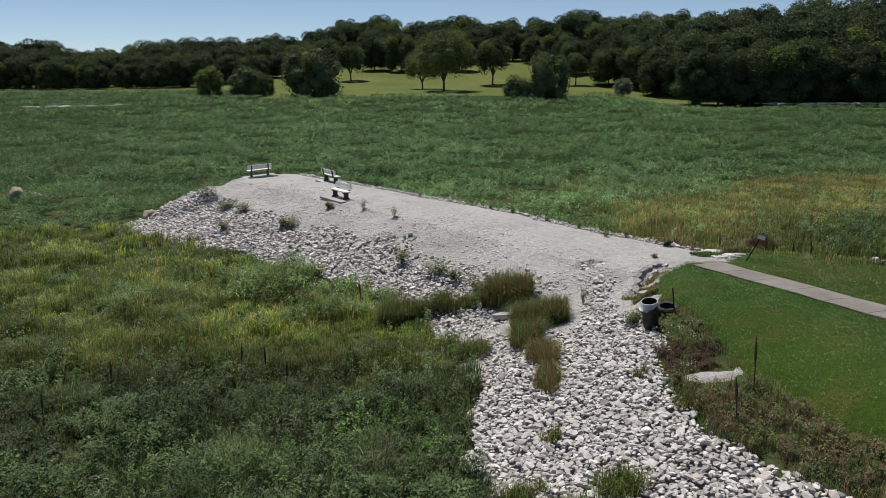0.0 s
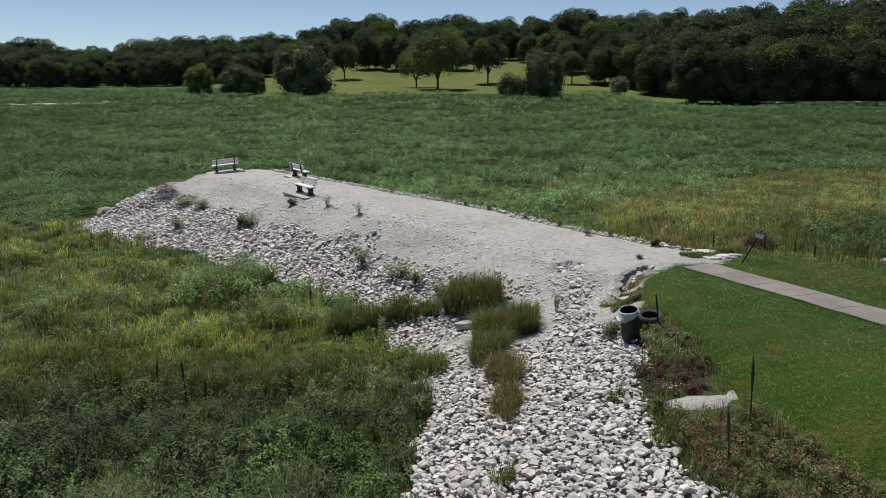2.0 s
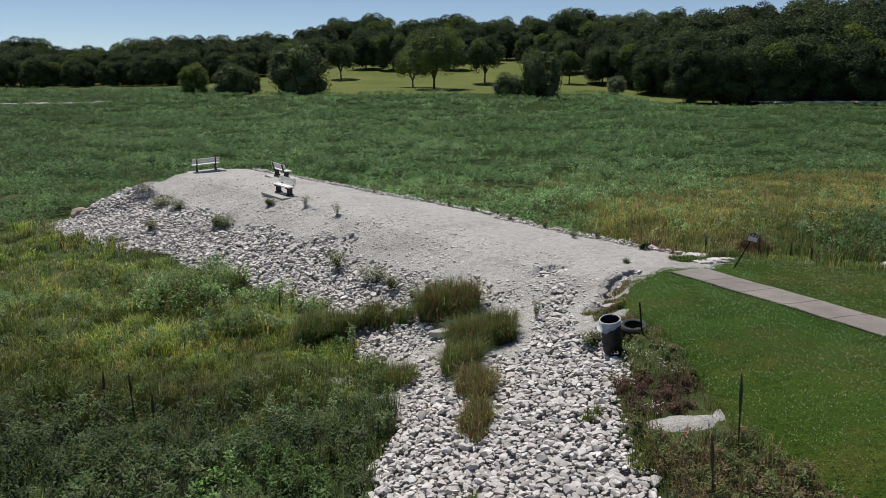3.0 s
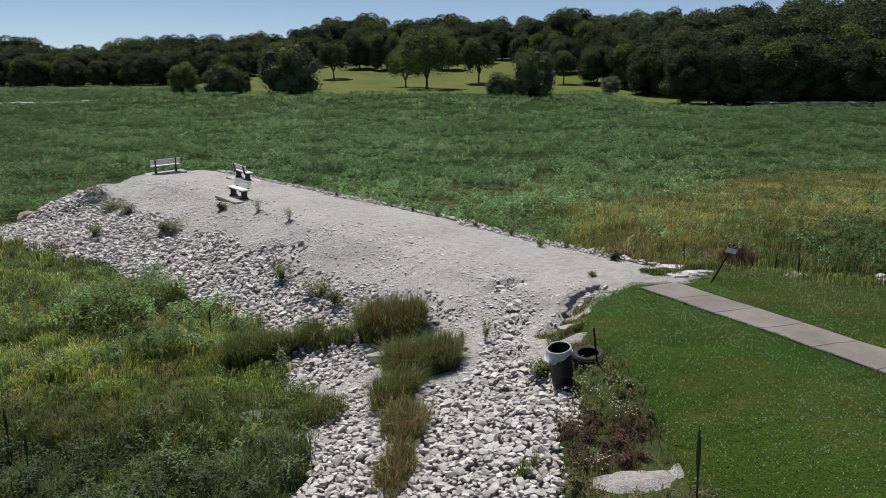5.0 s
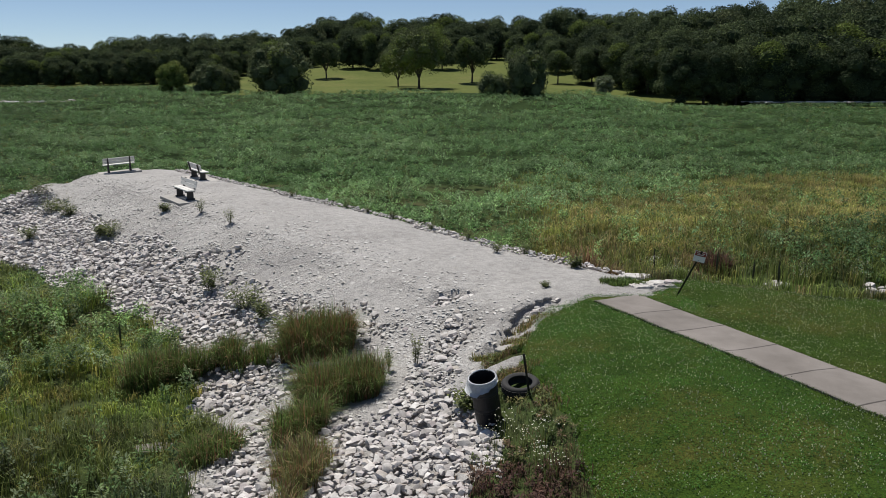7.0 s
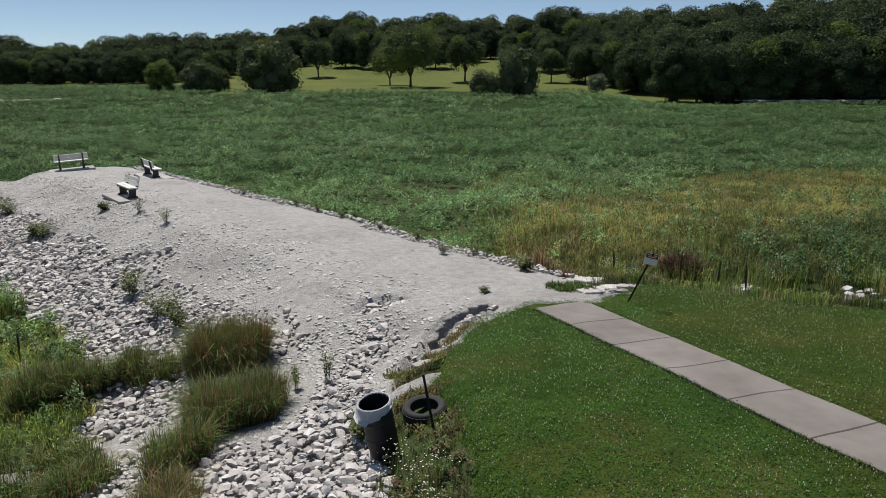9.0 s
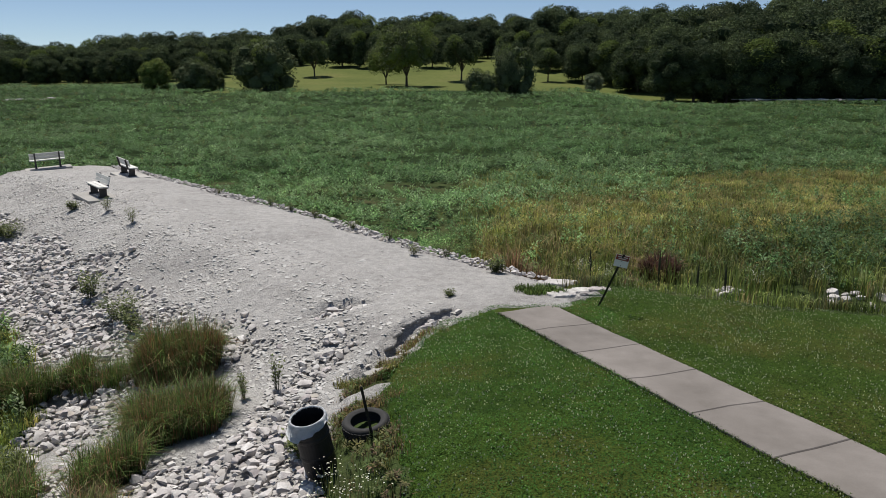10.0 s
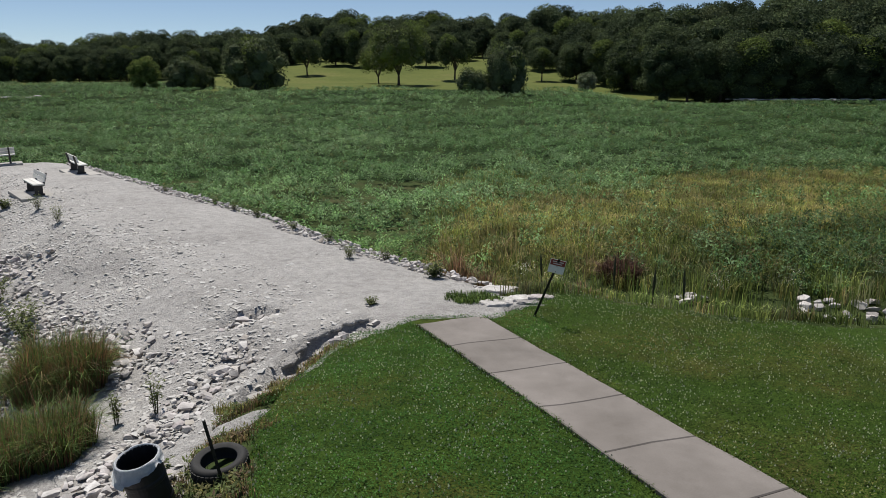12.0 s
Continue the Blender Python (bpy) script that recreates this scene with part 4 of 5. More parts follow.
def build_marsh():
    sets = []
    for x0, x1, y0, y1, per, count, w in ((-14, 3.5, 9, 16, 20, 24, 0.010), (-17, 3.5, 16, 23, 20, 26, 0.011), (-22, 2, 23, 31, 14, 26, 0.015),
                                          (-30, -3, 31, 42, 6, 26, 0.024)):
        x, y = sprinkle(x0, x1, y0, y1, per)
        inside = (bare(x, y) < 0.3) & (x > -0.64 * y - 2.5) & (fbm(x, y, 0.8, 93, 2) > 0.34)
        x, y = x[inside], y[inside]
        h = 0.05 + 1.35 * fbm(x, y, 1.4, 91, 2) ** 1.5 + 0.35 * vnoise(x, y, 0.45, 95)
        h = np.clip(h * 0.78, 0.16, 1.1) * (1 - 0.4 * blob(x, y, -3.0, 23.2, 4.0, 3.0, 20)) * np.interp(y, [9, 30, 42], [1, 0.95, 0.8])
        yellow = yellow_share(x, y) * np.interp(y, [16.5, 20], [0.35, 1.0])
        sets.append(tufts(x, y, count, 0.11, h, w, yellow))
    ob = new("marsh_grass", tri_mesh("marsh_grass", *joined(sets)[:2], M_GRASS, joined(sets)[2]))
    tagged(ob, "tall green and straw-coloured marsh grass", "grass", kind="stuff")


def weed_patch(x, y, plants_h, leaf, per_plant, tint):
    """Broad-leaved plants: whorls of leaves up a stem."""
    n = len(x)
    k = n * per_plant
    level = rng.uniform(0.25, 1.0, k) ** 0.7
    ph = np.repeat(plants_h, per_plant)
    hd = rng.uniform(0, 6.283, k)
    r = rng.uniform(0.0, 0.35, k) * np.repeat(leaf, per_plant) * 2.2
    px, py = np.repeat(x, per_plant) + np.cos(hd) * r, np.repeat(y, per_plant) + np.sin(hd) * r
    pz = np.repeat(land(x, y), per_plant) + ph * level
    size = np.repeat(leaf, per_plant) * rng.uniform(0.7, 1.25, k)
    return leaves(px, py, pz, size, rng.uniform(0.3, 0.55, k), rng.uniform(-0.8, 0.9, k), hd, np.repeat(tint, per_plant, 0))


def build_marsh_weeds():
    x, y = sprinkle(-16, 2.6, 9, 31, 26)
    m = (bare(x, y) < 0.3) & (x > -0.64 * y - 2.5)
    want = 0.9 * sstep(0.5, 0.66, fbm(x, y, 3.0, 101)) + 0.95 * blob(x, y, -1.2, 16.6, 1.8, 1.5) + 0.9 * blob(x, y, -1.0, 14.0, 2.6, 2.0) + 0.10 + 0.65 * sstep(21.5, 18.0, y)
    m &= rng.uniform(size=x.size) < want * (1 - 0.8 * blob(x, y, -3.0, 23.2, 4.2, 3.2, 20))
    x, y = x[m], y[m]
    # darker towards small y, brighter from y = 22 on; patchy below
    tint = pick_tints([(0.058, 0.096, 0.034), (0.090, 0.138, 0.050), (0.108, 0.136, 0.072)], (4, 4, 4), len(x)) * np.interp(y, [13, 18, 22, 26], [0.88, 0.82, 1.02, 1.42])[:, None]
    tint = np.where((blob(x, y, -1.2, 16.6, 1.7, 1.4) > 0.3)[:, None], tint * (1.35, 1.6, 1.2), tint)
    h = 0.15 + 1.15 * fbm(x, y, 1.2, 103, 2) ** 1.3
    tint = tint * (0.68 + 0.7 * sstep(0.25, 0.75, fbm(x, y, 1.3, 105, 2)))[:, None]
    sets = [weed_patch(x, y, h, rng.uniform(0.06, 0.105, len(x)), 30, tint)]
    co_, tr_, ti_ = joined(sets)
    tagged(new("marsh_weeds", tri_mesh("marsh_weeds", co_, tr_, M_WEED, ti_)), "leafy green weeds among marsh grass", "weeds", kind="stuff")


def field_tint(x, y):
    n = len(x)
    t = pick_tints([(0.074, 0.144, 0.050), (0.096, 0.174, 0.064), (0.124, 0.200, 0.090), (0.056, 0.108, 0.040)], (3, 4, 2, 2), n)
    t = t * (1 + 0.3 * sstep(75, 45, y) * sstep(-14, 0, x))[:, None]
    t = t * (1 + (sstep(46, 34, y) * sstep(14, 8, x))[:, None] * (0.3, 0.22, 0.08))
    pale = sstep(0.45, 0.7, fbm(x, y, 14.0, 111))[:, None]
    t = t * (1 + pale * (0.35, 0.22, 0.35))
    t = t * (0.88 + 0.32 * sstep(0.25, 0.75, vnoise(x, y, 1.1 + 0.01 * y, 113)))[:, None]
    t = t * (1 - 0.22 * sstep(0.22, 0.5, np.abs(x / y)) * sstep(50, 80, y))[:, None]
    yel = np.clip(yellow_share(x, y) - 0.15, 0, 1) * 0.8
    return np.where((rng.uniform(size=n) < yel)[:, None], pick_tints([(0.10, 0.115, 0.034), (0.12, 0.11, 0.042), (0.075, 0.11, 0.03)], (2, 1, 3), n), t) * (1 - 0.5 * blob(x, y, 22.5, 34.5, 10.5, 6.2, 10))[:, None]


def build_field():
    sets = []
    for x0, x1, y0, y1, per, leaf, count in ((-9, 34, 27, 42, 16, 0.115, 17), (-44, 42, 42, 62, 7.0, 0.175, 15), (-52, 56, 62, 100, 4.0, 0.225, 14),
                                             (-82, 88, 100, 150, 2.0, 0.32, 12), (-140, 140, 150, 236, 0.8, 0.46, 12)):
        x, y = sprinkle(x0, x1, y0, y1, per)
        a = x / y
        m = (bare(x, y) < 0.25) & (np.abs(a) < 0.68) & (y < hill_foot(a) - 1)
        m &= fbm(x, y, np.interp(y.mean(), [30, 200], [1.2, 5.0]), 115, 2) > 0.33
        m &= ~((y < 30.4) & (np.abs(x - 17.6) < 4.2)) & ~((y < 31.5) & (x > 9.4) & (x < 15))
        m &= rng.uniform(size=x.size) > np.clip(yellow_share(x, y) - 0.25, 0, 1) * (x > 6) * (1 - blob(x, y, 22.5, 34.5, 10.5, 6.2, 10))
        x, y = x[m], y[m]
        bump = fbm(x, y, np.interp(y.mean(), [30, 200], [1.3, 6.0]), 117, 2)
        low = sstep(0.3, 0.58, bump)
        h = (0.1 + 0.6 * bump + 0.55 * low) * np.interp(y, [27, 60, 200], [0.85, 0.9, 1.0])
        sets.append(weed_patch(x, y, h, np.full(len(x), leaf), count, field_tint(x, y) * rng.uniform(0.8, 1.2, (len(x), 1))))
    c, t, k = joined(sets)
    tagged(new("field_weeds", tri_mesh("field_weeds", c, t, M_WEED, k)), "broad-leaved green weeds covering the lake bed", "weeds", kind="stuff")
    # taller grass, straw-coloured, beyond the lawn, and rushes along the pool
    x, y = sprinkle(8, 46, 28.5, 66, 6.5)
    keep = (bare(x, y) < 0.2) & (rng.uniform(size=x.size) < 0.12 + 1.0 * np.clip(yellow_share(x, y) - 0.1, 0, 1)) & (x < 0.68 * y)
    keep &= ~((x > 12.5) & (y < 29.8)) & (rng.uniform(size=x.size) > 0.8 * blob(x, y, 22.5, 34.5, 10.5, 6.2, 10))
    x, y = x[keep], y[keep]
    h = 0.4 + 0.5 * fbm(x, y, 2.0, 121)
    g = tufts(x, y, 24, 0.18, h, 0.019, np.clip(yellow_share(x, y) + 0.1, 0, 0.95))
    x, y = sprinkle(11, 30, 29.6, 36, 9)
    keep = rng.uniform(size=x.size) < blob(x, y, 22.0, 33.5, 10.5, 5.0, 8)
    x, y = x[keep], y[keep]
    g = joined([g, tufts(x, y, 18, 0.14, 0.35 + 0.45 * fbm(x, y, 1.2, 123), 0.022, np.full(len(x), 0.06))])
    tagged(new("tall_grass", tri_mesh("tall_grass", g[0], g[1], M_GRASS, g[2])), "tall golden-green grass beyond the lawn", "grass", kind="stuff")
    x, y = sprinkle(12.2, 34, 25.6, 31.5, 16)
    edge = y - lawn_far(x)
    thick = np.interp(x, [12.2, 13.2, 13.5, 14.0, 14.4, 15.5, 16.0, 16.6, 18.0, 18.4, 34], [0.08, 0.12, 0.04, 0.05, 0.5, 0.6, 0.2, 0.04, 0.08, 0.3, 0.5])
    keep = (edge > 0.5) & (edge < 5) & (rng.uniform(size=x.size) < thick)
    x, y = x[keep], y[keep]
    h = (0.55 + 0.5 * fbm(x, y, 1.3, 127)) * np.where(y - lawn_far(x) < 1.2, 0.6, 1.0)
    g = tufts(x, y, 10, 0.09, h, 0.024, np.full(len(x), 0.03), (0.02, 0.22))
    tagged(new("cattails", tri_mesh("cattails", g[0], g[1], M_GRASS, g[2])), "dark green upright cattails in the wet hollow", "cattails", kind="stuff")


def build_verge():
    """Low rough plants between stones and lawn, and along the lawn's far side."""
    x, y = sprinkle(4.8, 12, 8, 23, 30)
    m = (bare(x, y) < 0.35) & (x < lawn_edge(y) + 2.6) & (np.hypot(x - 6.16, y - 20.6) > 0.40) & (np.hypot(x - 5.59, y - 20.15) > 0.36)
    m &= (np.abs(x - 6.15) > 0.74) | (np.abs(y - 16.5) > 0.42)
    m &= seg_dist(x, y, [(5.1, 21.75), (6.35, 22.0)])[0] > 0.24
    x, y = x[m], y[m]
    n = len(x)
    rust = blob(x, y, 5.95, 17.7, 1.5, 1.3, -20) + 0.6 * blob(x, y, 6.9, 14.0, 1.5, 1.5)
    tint_pick = rng.uniform(size=n)
    deep = pick_tints([(0.085, 0.047, 0.037), (0.11, 0.063, 0.045), (0.072, 0.052, 0.035)], (2, 1, 1), n)
    brown = np.where((blob(x, y, 5.95, 17.7, 1.2, 1.0, -20) > 0.3)[:, None], deep, pick_tints(RUST, (3, 2, 3, 2), n))
    tint = np.where((tint_pick < 0.48 + 0.6 * rust)[:, None], brown, mixed_tints(x, y, np.full(n, 0.45)))
    h = (0.14 + 0.32 * fbm(x, y, 0.9, 131)) * (1 - 0.5 * np.clip(rust, 0, 1)) * np.interp(y, [18.3, 19.0], [1.0, 0.33])
    cnt = 26
    bx, by = np.repeat(x, cnt) + rng.normal(0, 0.1, n * cnt), np.repeat(y, cnt) + rng.normal(0, 0.1, n * cnt)
    g1 = blades(bx, by, land(bx, by), np.repeat(h, cnt) * rng.uniform(0.5, 1.2, n * cnt), rng.uniform(0.006, 0.014, n * cnt),
                rng.uniform(0.2, 0.9, n * cnt), rng.uniform(0, 6.283, n * cnt), np.repeat(tint, cnt, 0))
    n = 900
    i = rng.integers(0, len(x), n)
    wx, wy = x[i] + rng.normal(0, 0.08, n), y[i] + rng.normal(0, 0.08, n)
    red = blob(wx, wy, 5.95, 17.7, 1.3, 1.0, -20) > 0.25
    hue = np.where(red[:, None], pick_tints([(0.078, 0.044, 0.037), (0.105, 0.063, 0.048)], (2, 1), n),
                   pick_tints([(0.078, 0.11, 0.04), (0.14, 0.135, 0.06), (0.16, 0.115, 0.074), (0.11, 0.135, 0.052)], (3, 2, 3, 3), n))
    clear = (np.abs(wx - 6.15) > 0.8) | (np.abs(wy - 16.5) > 0.46)
    w1 = weed_patch(wx[clear], wy[clear], np.where(red, 0.16, 0.34)[clear] * (rng.uniform(0.6, 1.2, n) * np.interp(wy, [18.3, 19.0], [1.0, 0.3]))[clear], np.full(clear.sum(), 0.06), 24, hue[clear])
    tagged(new("verge_weeds", tri_mesh("verge_weeds", w1[0], w1[1], M_WEED, w1[2])), "low olive and red-brown verge weeds", "weeds", kind="stuff")
    x, y = sprinkle(9.0, 46, 24.0, 30.0, 14)
    m = (bare(x, y) < 0.4) & (np.abs(y - lawn_far(x) - 0.5) < 1.1)
    x, y = x[m], y[m]
    h = 0.14 + 0.4 * fbm(x, y, 0.9, 133) ** 1.5
    g2 = tufts(x, y, 22, 0.1, h, 0.014, np.where(x > 12.5, 0.06, 0.4))
    c, t, k = joined([g1, g2])
    tagged(new("verge_growth", tri_mesh("verge_growth", c, t, M_GRASS, k)), "rough brownish verge grass and weeds", "grass", kind="stuff")


def off_walk(x, y, half):
    """True beside the paved walk, and beyond its end."""
    s = (25.75 - y) / 0.916
    wx, wy = walk_axis(np.clip(s, 0, 40))
    return ~((np.abs((x - wx) * 0.916) < half) & (s > 0.55))


def build_lawn_blades():
    ax, ay = sprinkle(5.8, 15, 17, 28, 1800)
    bx, by = sprinkle(5.8, 30, 12, 28, 420)
    far = (bx > 15) | (by < 17)
    x, y = np.r_[ax, bx[far]], np.r_[ay, by[far]]
    tuft = vnoise(x, y, 0.14, 147)
    m = (zone_lawn(x, y) > 0.5) & (x < 9 + 0.75 * (y - 8)) & off_walk(x, y, 0.61) & (rng.uniform(size=x.size) < 0.4 + tuft)
    x, y, tuft = x[m], y[m], tuft[m]
    n = len(x)
    dry = (sstep(0.48, 0.7, fbm(x, y, 2.4, 141)) * np.where(x > 10.5, 1.0, 0.35) + 0.7 * blob(x, y, 13.0, 24.0, 3.2, 1.5))[:, None]
    tint = pick_tints([(0.034, 0.070, 0.010), (0.043, 0.082, 0.013), (0.058, 0.094, 0.019)], (3, 4, 3), n) * (0.65 + 0.9 * vnoise(x, y, 0.5, 149))[:, None]
    tint = tint * (1 + dry * (1.0, 0.15, 0.7)) * np.where((x < 10.3)[:, None], (0.84, 1.14, 1.35), (0.9, 0.88, 0.98))
    # longer blades hang over the rim of the walk
    s = rng.uniform(0.6, 16, 9000)
    wx, wy = walk_axis(np.clip(s, 0, 40))
    o = rng.choice([-1, 1], 9000) * (0.60 + rng.exponential(0.03, 9000) - 0.015)
    ex, ey = wx + o * 0.916, wy + o * 0.400
    ragged = rng.uniform(size=9000) < 0.15 + vnoise(ex, ey, 0.3, 151)
    ex, ey = ex[ragged], ey[ragged]
    k = len(ex)
    rim = blades(ex, ey, land(ex, ey) + 0.02, rng.uniform(0.02, 0.05, k), rng.uniform(0.006, 0.012, k), rng.uniform(0.5, 1.3, k), rng.uniform(0, 6.283, k),
                 pick_tints([(0.04, 0.075, 0.012), (0.06, 0.075, 0.02), (0.055, 0.045, 0.025)], (4, 2, 1), k))
    turf = leaves(x, y, land(x, y) + rng.uniform(0.0, 0.02, n) + 0.03 * tuft, rng.uniform(0.02, 0.042, n), rng.uniform(0.25, 0.5, n),
                  rng.uniform(-0.1, 0.9, n), rng.uniform(0, 6.283, n), tint)
    c, t, tint = joined([turf, rim])
    ob = new("lawn_blades", tri_mesh("lawn_blades", c, t, M_TURF, tint))
    ob.parent = lawn
    tagged(ob, "short mown grass blades", kind="stuff")
    # clover heads
    x, y = sprinkle(5.8, 24, 14, 29, 190)
    keep = (zone_lawn(x, y) > 0.6) & (rng.uniform(size=x.size) < 0.5 * sstep(0.3, 0.65, fbm(x, y, 1.1, 145)) + 0.3) & off_walk(x, y, 0.63)
    x, y = x[keep], y[keep]
    n, r = len(x), 0.0088
    z = land(x, y) + rng.uniform(0.05, 0.095, n)
    off = np.array([(r, 0, -r), (0, r, -r), (-r, 0, -r), (0, -r, -r), (0, 0, r)])
    c = (np.c_[x, y, z][:, None] + off[None] * rng.uniform(0.7, 1.3, (n, 1, 1))).reshape(-1, 3)
    f = np.array([(0, 1, 4), (1, 2, 4), (2, 3, 4), (3, 0, 4)])
    t = (np.arange(n)[:, None, None] * 5 + f[None]).reshape(-1, 3)
    ob = new("clover_heads", tri_mesh("clover_heads", c, t, M_GRASS, np.tile((0.40, 0.41, 0.30), (len(c), 1))))
    ob.parent = lawn
    tagged(ob, "small white clover heads", kind="stuff")


build_marsh()
build_marsh_weeds()
build_field()
build_verge()
build_lawn_blades()


# ---- single clumps ----
def build_clump(name, x, y, rx, ry, h, count, palette, weights, label, category, w=0.012, brown_base=0.0):
    """A clump of grass, rooted on an ellipse."""
    # several stools of different height, each fanning outwards
    k = max(4, int(9 * rx * ry / 0.12 + 4))
    ca, cr = rng.uniform(0, 6.283, k), np.sqrt(rng.uniform(0, 1, k))
    stool = rng.integers(0, k, count)
    high = rng.uniform(0.6, 1.1, k)[stool]
    a, r = rng.uniform(0, 6.283, count), np.sqrt(rng.uniform(0, 1, count))
    sx, sy = rx * 0.8 * cr * np.cos(ca), ry * 0.8 * cr * np.sin(ca)
    bx = x + sx[stool] + 0.42 * rx * r * np.cos(a)
    by = y + sy[stool] + 0.42 * ry * r * np.sin(a)
    tint = pick_tints(palette, weights, count) * 1.12 * rng.uniform(0.75, 1.25, k)[stool][:, None]
    hh = h * high * rng.uniform(0.45, 1.15, count) * (1 - 0.25 * r ** 2)
    head = np.where(rng.uniform(size=count) < 0.6, a, np.arctan2(by - y, bx - x)) + rng.normal(0, 1.1, count)
    lean = np.clip(rng.normal(0.26 + 0.30 * r, 0.32, count), 0.03, 1.2)
    sets = [blades(bx, by, land(bx, by), hh, rng.uniform(0.7, 1.4, count) * w, lean, head, tint)]
    if brown_base:
        n = int(count * brown_base)
        i = rng.integers(0, count, n)
        sets.append(blades(bx[i], by[i], land(bx[i], by[i]), hh[i] * rng.uniform(0.35, 0.95, n), rng.uniform(0.6, 1.1, n) * w,
                           rng.uniform(0.05, 0.5, n), head[i] + 0.3, pick_tints(RUST, (4, 3, 2, 1), n) * (1.3, 0.98, 0.95)))
    z0 = on_land(x, y)
    clump = thing(name, pose(x, y, z0), label, category)
    for piece, (c, t, k) in zip(("blade_tuft", "dry_stem_tuft"), sets):
        ob = new(piece, tri_mesh(piece, c - (x, y, z0), t, M_GRASS, k))
        ob.parent = clump
        tagged(ob, "rust-brown dry stems" if piece == "dry_stem_tuft" else "", kind="stuff")
    return clump


TALL = "tall green grass clump with rusty stems among stones"
for cx, cy, rx, ry, h, n, brown in ((1.75, 25.3, 0.5, 0.45, 1.2, 3000, 2.6), (2.35, 25.1, 0.45, 0.45, 1.1, 2300, 2.6), (2.6, 22.6, 0.6, 0.55, 1.0, 4000, 1.2),
                                    (3.25, 22.6, 0.45, 0.45, 0.9, 2800, 0.9), (2.3, 21.3, 0.45, 0.5, 0.8, 1800, 0.3), (2.65, 19.9, 0.4, 0.75, 0.65, 1700, 0.8),
                                    (2.55, 18.3, 0.34, 0.8, 0.5, 1300, 1.0), (0.55, 25.5, 0.5, 0.35, 0.6, 900, 0.1), (-0.25, 25.85, 0.4, 0.3, 0.9, 1000, 0.3),
                                    (-1.25, 25.6, 0.65, 0.35, 0.95, 1700, 0.1), (-2.0, 25.3, 0.5, 0.5, 1.0, 1500, 0.1), (0.75, 21.4, 0.5, 0.45, 0.6, 1300, 0.1), (1.05, 26.0, 0.22, 0.2, 0.4, 300, 0.5), (2.55, 25.9, 0.2, 0.18, 0.35, 260, 0.9)):
    palette, share = (RUST + GREEN, (3, 3, 2, 3, 2, 3, 3, 2)) if cy < 20.2 else (GREEN[:2] + MEADOW + RUST, (6, 4, 6, 5, 3, 2, 1, 1))
    build_clump("grass_clump", cx, cy, rx, ry, h, int(n * 1.7), palette, share, TALL, "grass clump", 0.0085, brown)
for cx, cy, rx, ry, h, n in ((1.5, 13.3, 0.5, 0.4, 0.5, 900), (3.2, 12.9, 0.5, 0.4, 0.55, 1000), (2.3, 12.4, 0.6, 0.4, 0.5, 900), (2.3, 15.4, 0.22, 0.22, 0.35, 300),
                             (4.6, 17.4, 0.2, 0.2, 0.25, 260), (5.15, 15.6, 0.3, 0.4, 0.3, 420)):
    build_clump("grass_clump", cx, cy, rx, ry, h, n, GREEN, (3, 4, 3, 1), "low green grass clump between stones", "grass clump", 0.011, 0.2)
for cx, cy, rx, ry, h, n in ((8.95, 30.2, 0.4, 0.3, 1.35, 900), (9.6, 29.9, 0.35, 0.25, 1.1, 700), (11.7, 28.2, 0.6, 0.35, 0.6, 1000)):
    build_clump("grass_clump", cx, cy, rx, ry, h, n, RUST, (3, 2, 2, 1), "rust-brown seeding weeds at the bank's foot", "grass clump", 0.016, 0.5)
build_clump("weed_clump", 12.9, 31.4, 0.5, 0.35, 0.85, 1200, [(0.085, 0.048, 0.038), (0.12, 0.068, 0.048), (0.08, 0.066, 0.042)], (3, 2, 1), "dark red-brown seeding dock weeds", "weed clump", 0.022, 0.3)
build_clump("grass_clump", 9.1, 26.7, 0.5, 0.36, 0.15, 1800, MEADOW + GREEN[:2], (3, 4, 2, 2), "low grass between flat rocks", "grass clump", 0.012)
build_clump("grass_clump", 6.0, 21.35, 0.5, 0.28, 0.13, 1500, RUST + STRAW, (2, 3, 1, 2, 3, 2, 1, 2), "low brown and straw grass between slab and tire", "grass clump", 0.009)
build_clump("grass_clump", 6.75, 24.15, 0.45, 0.3, 0.12, 900, RUST + STRAW, (2, 2, 1, 3, 2, 1, 1, 3), "dry grass along the washed-out gully", "grass clump", 0.009)
build_clump("grass_clump", 6.25, 23.35, 0.3, 0.3, 0.13, 800, RUST + STRAW, (2, 2, 1, 3, 2, 1, 1, 3), "dry grass along the washed-out gully", "grass clump", 0.009)
build_clump("grass_clump", 5.9, 22.75, 0.5, 0.4, 0.18, 1500, STRAW, (4, 1, 1, 3), "dry grass tuft beside the gully", "grass clump", 0.010)


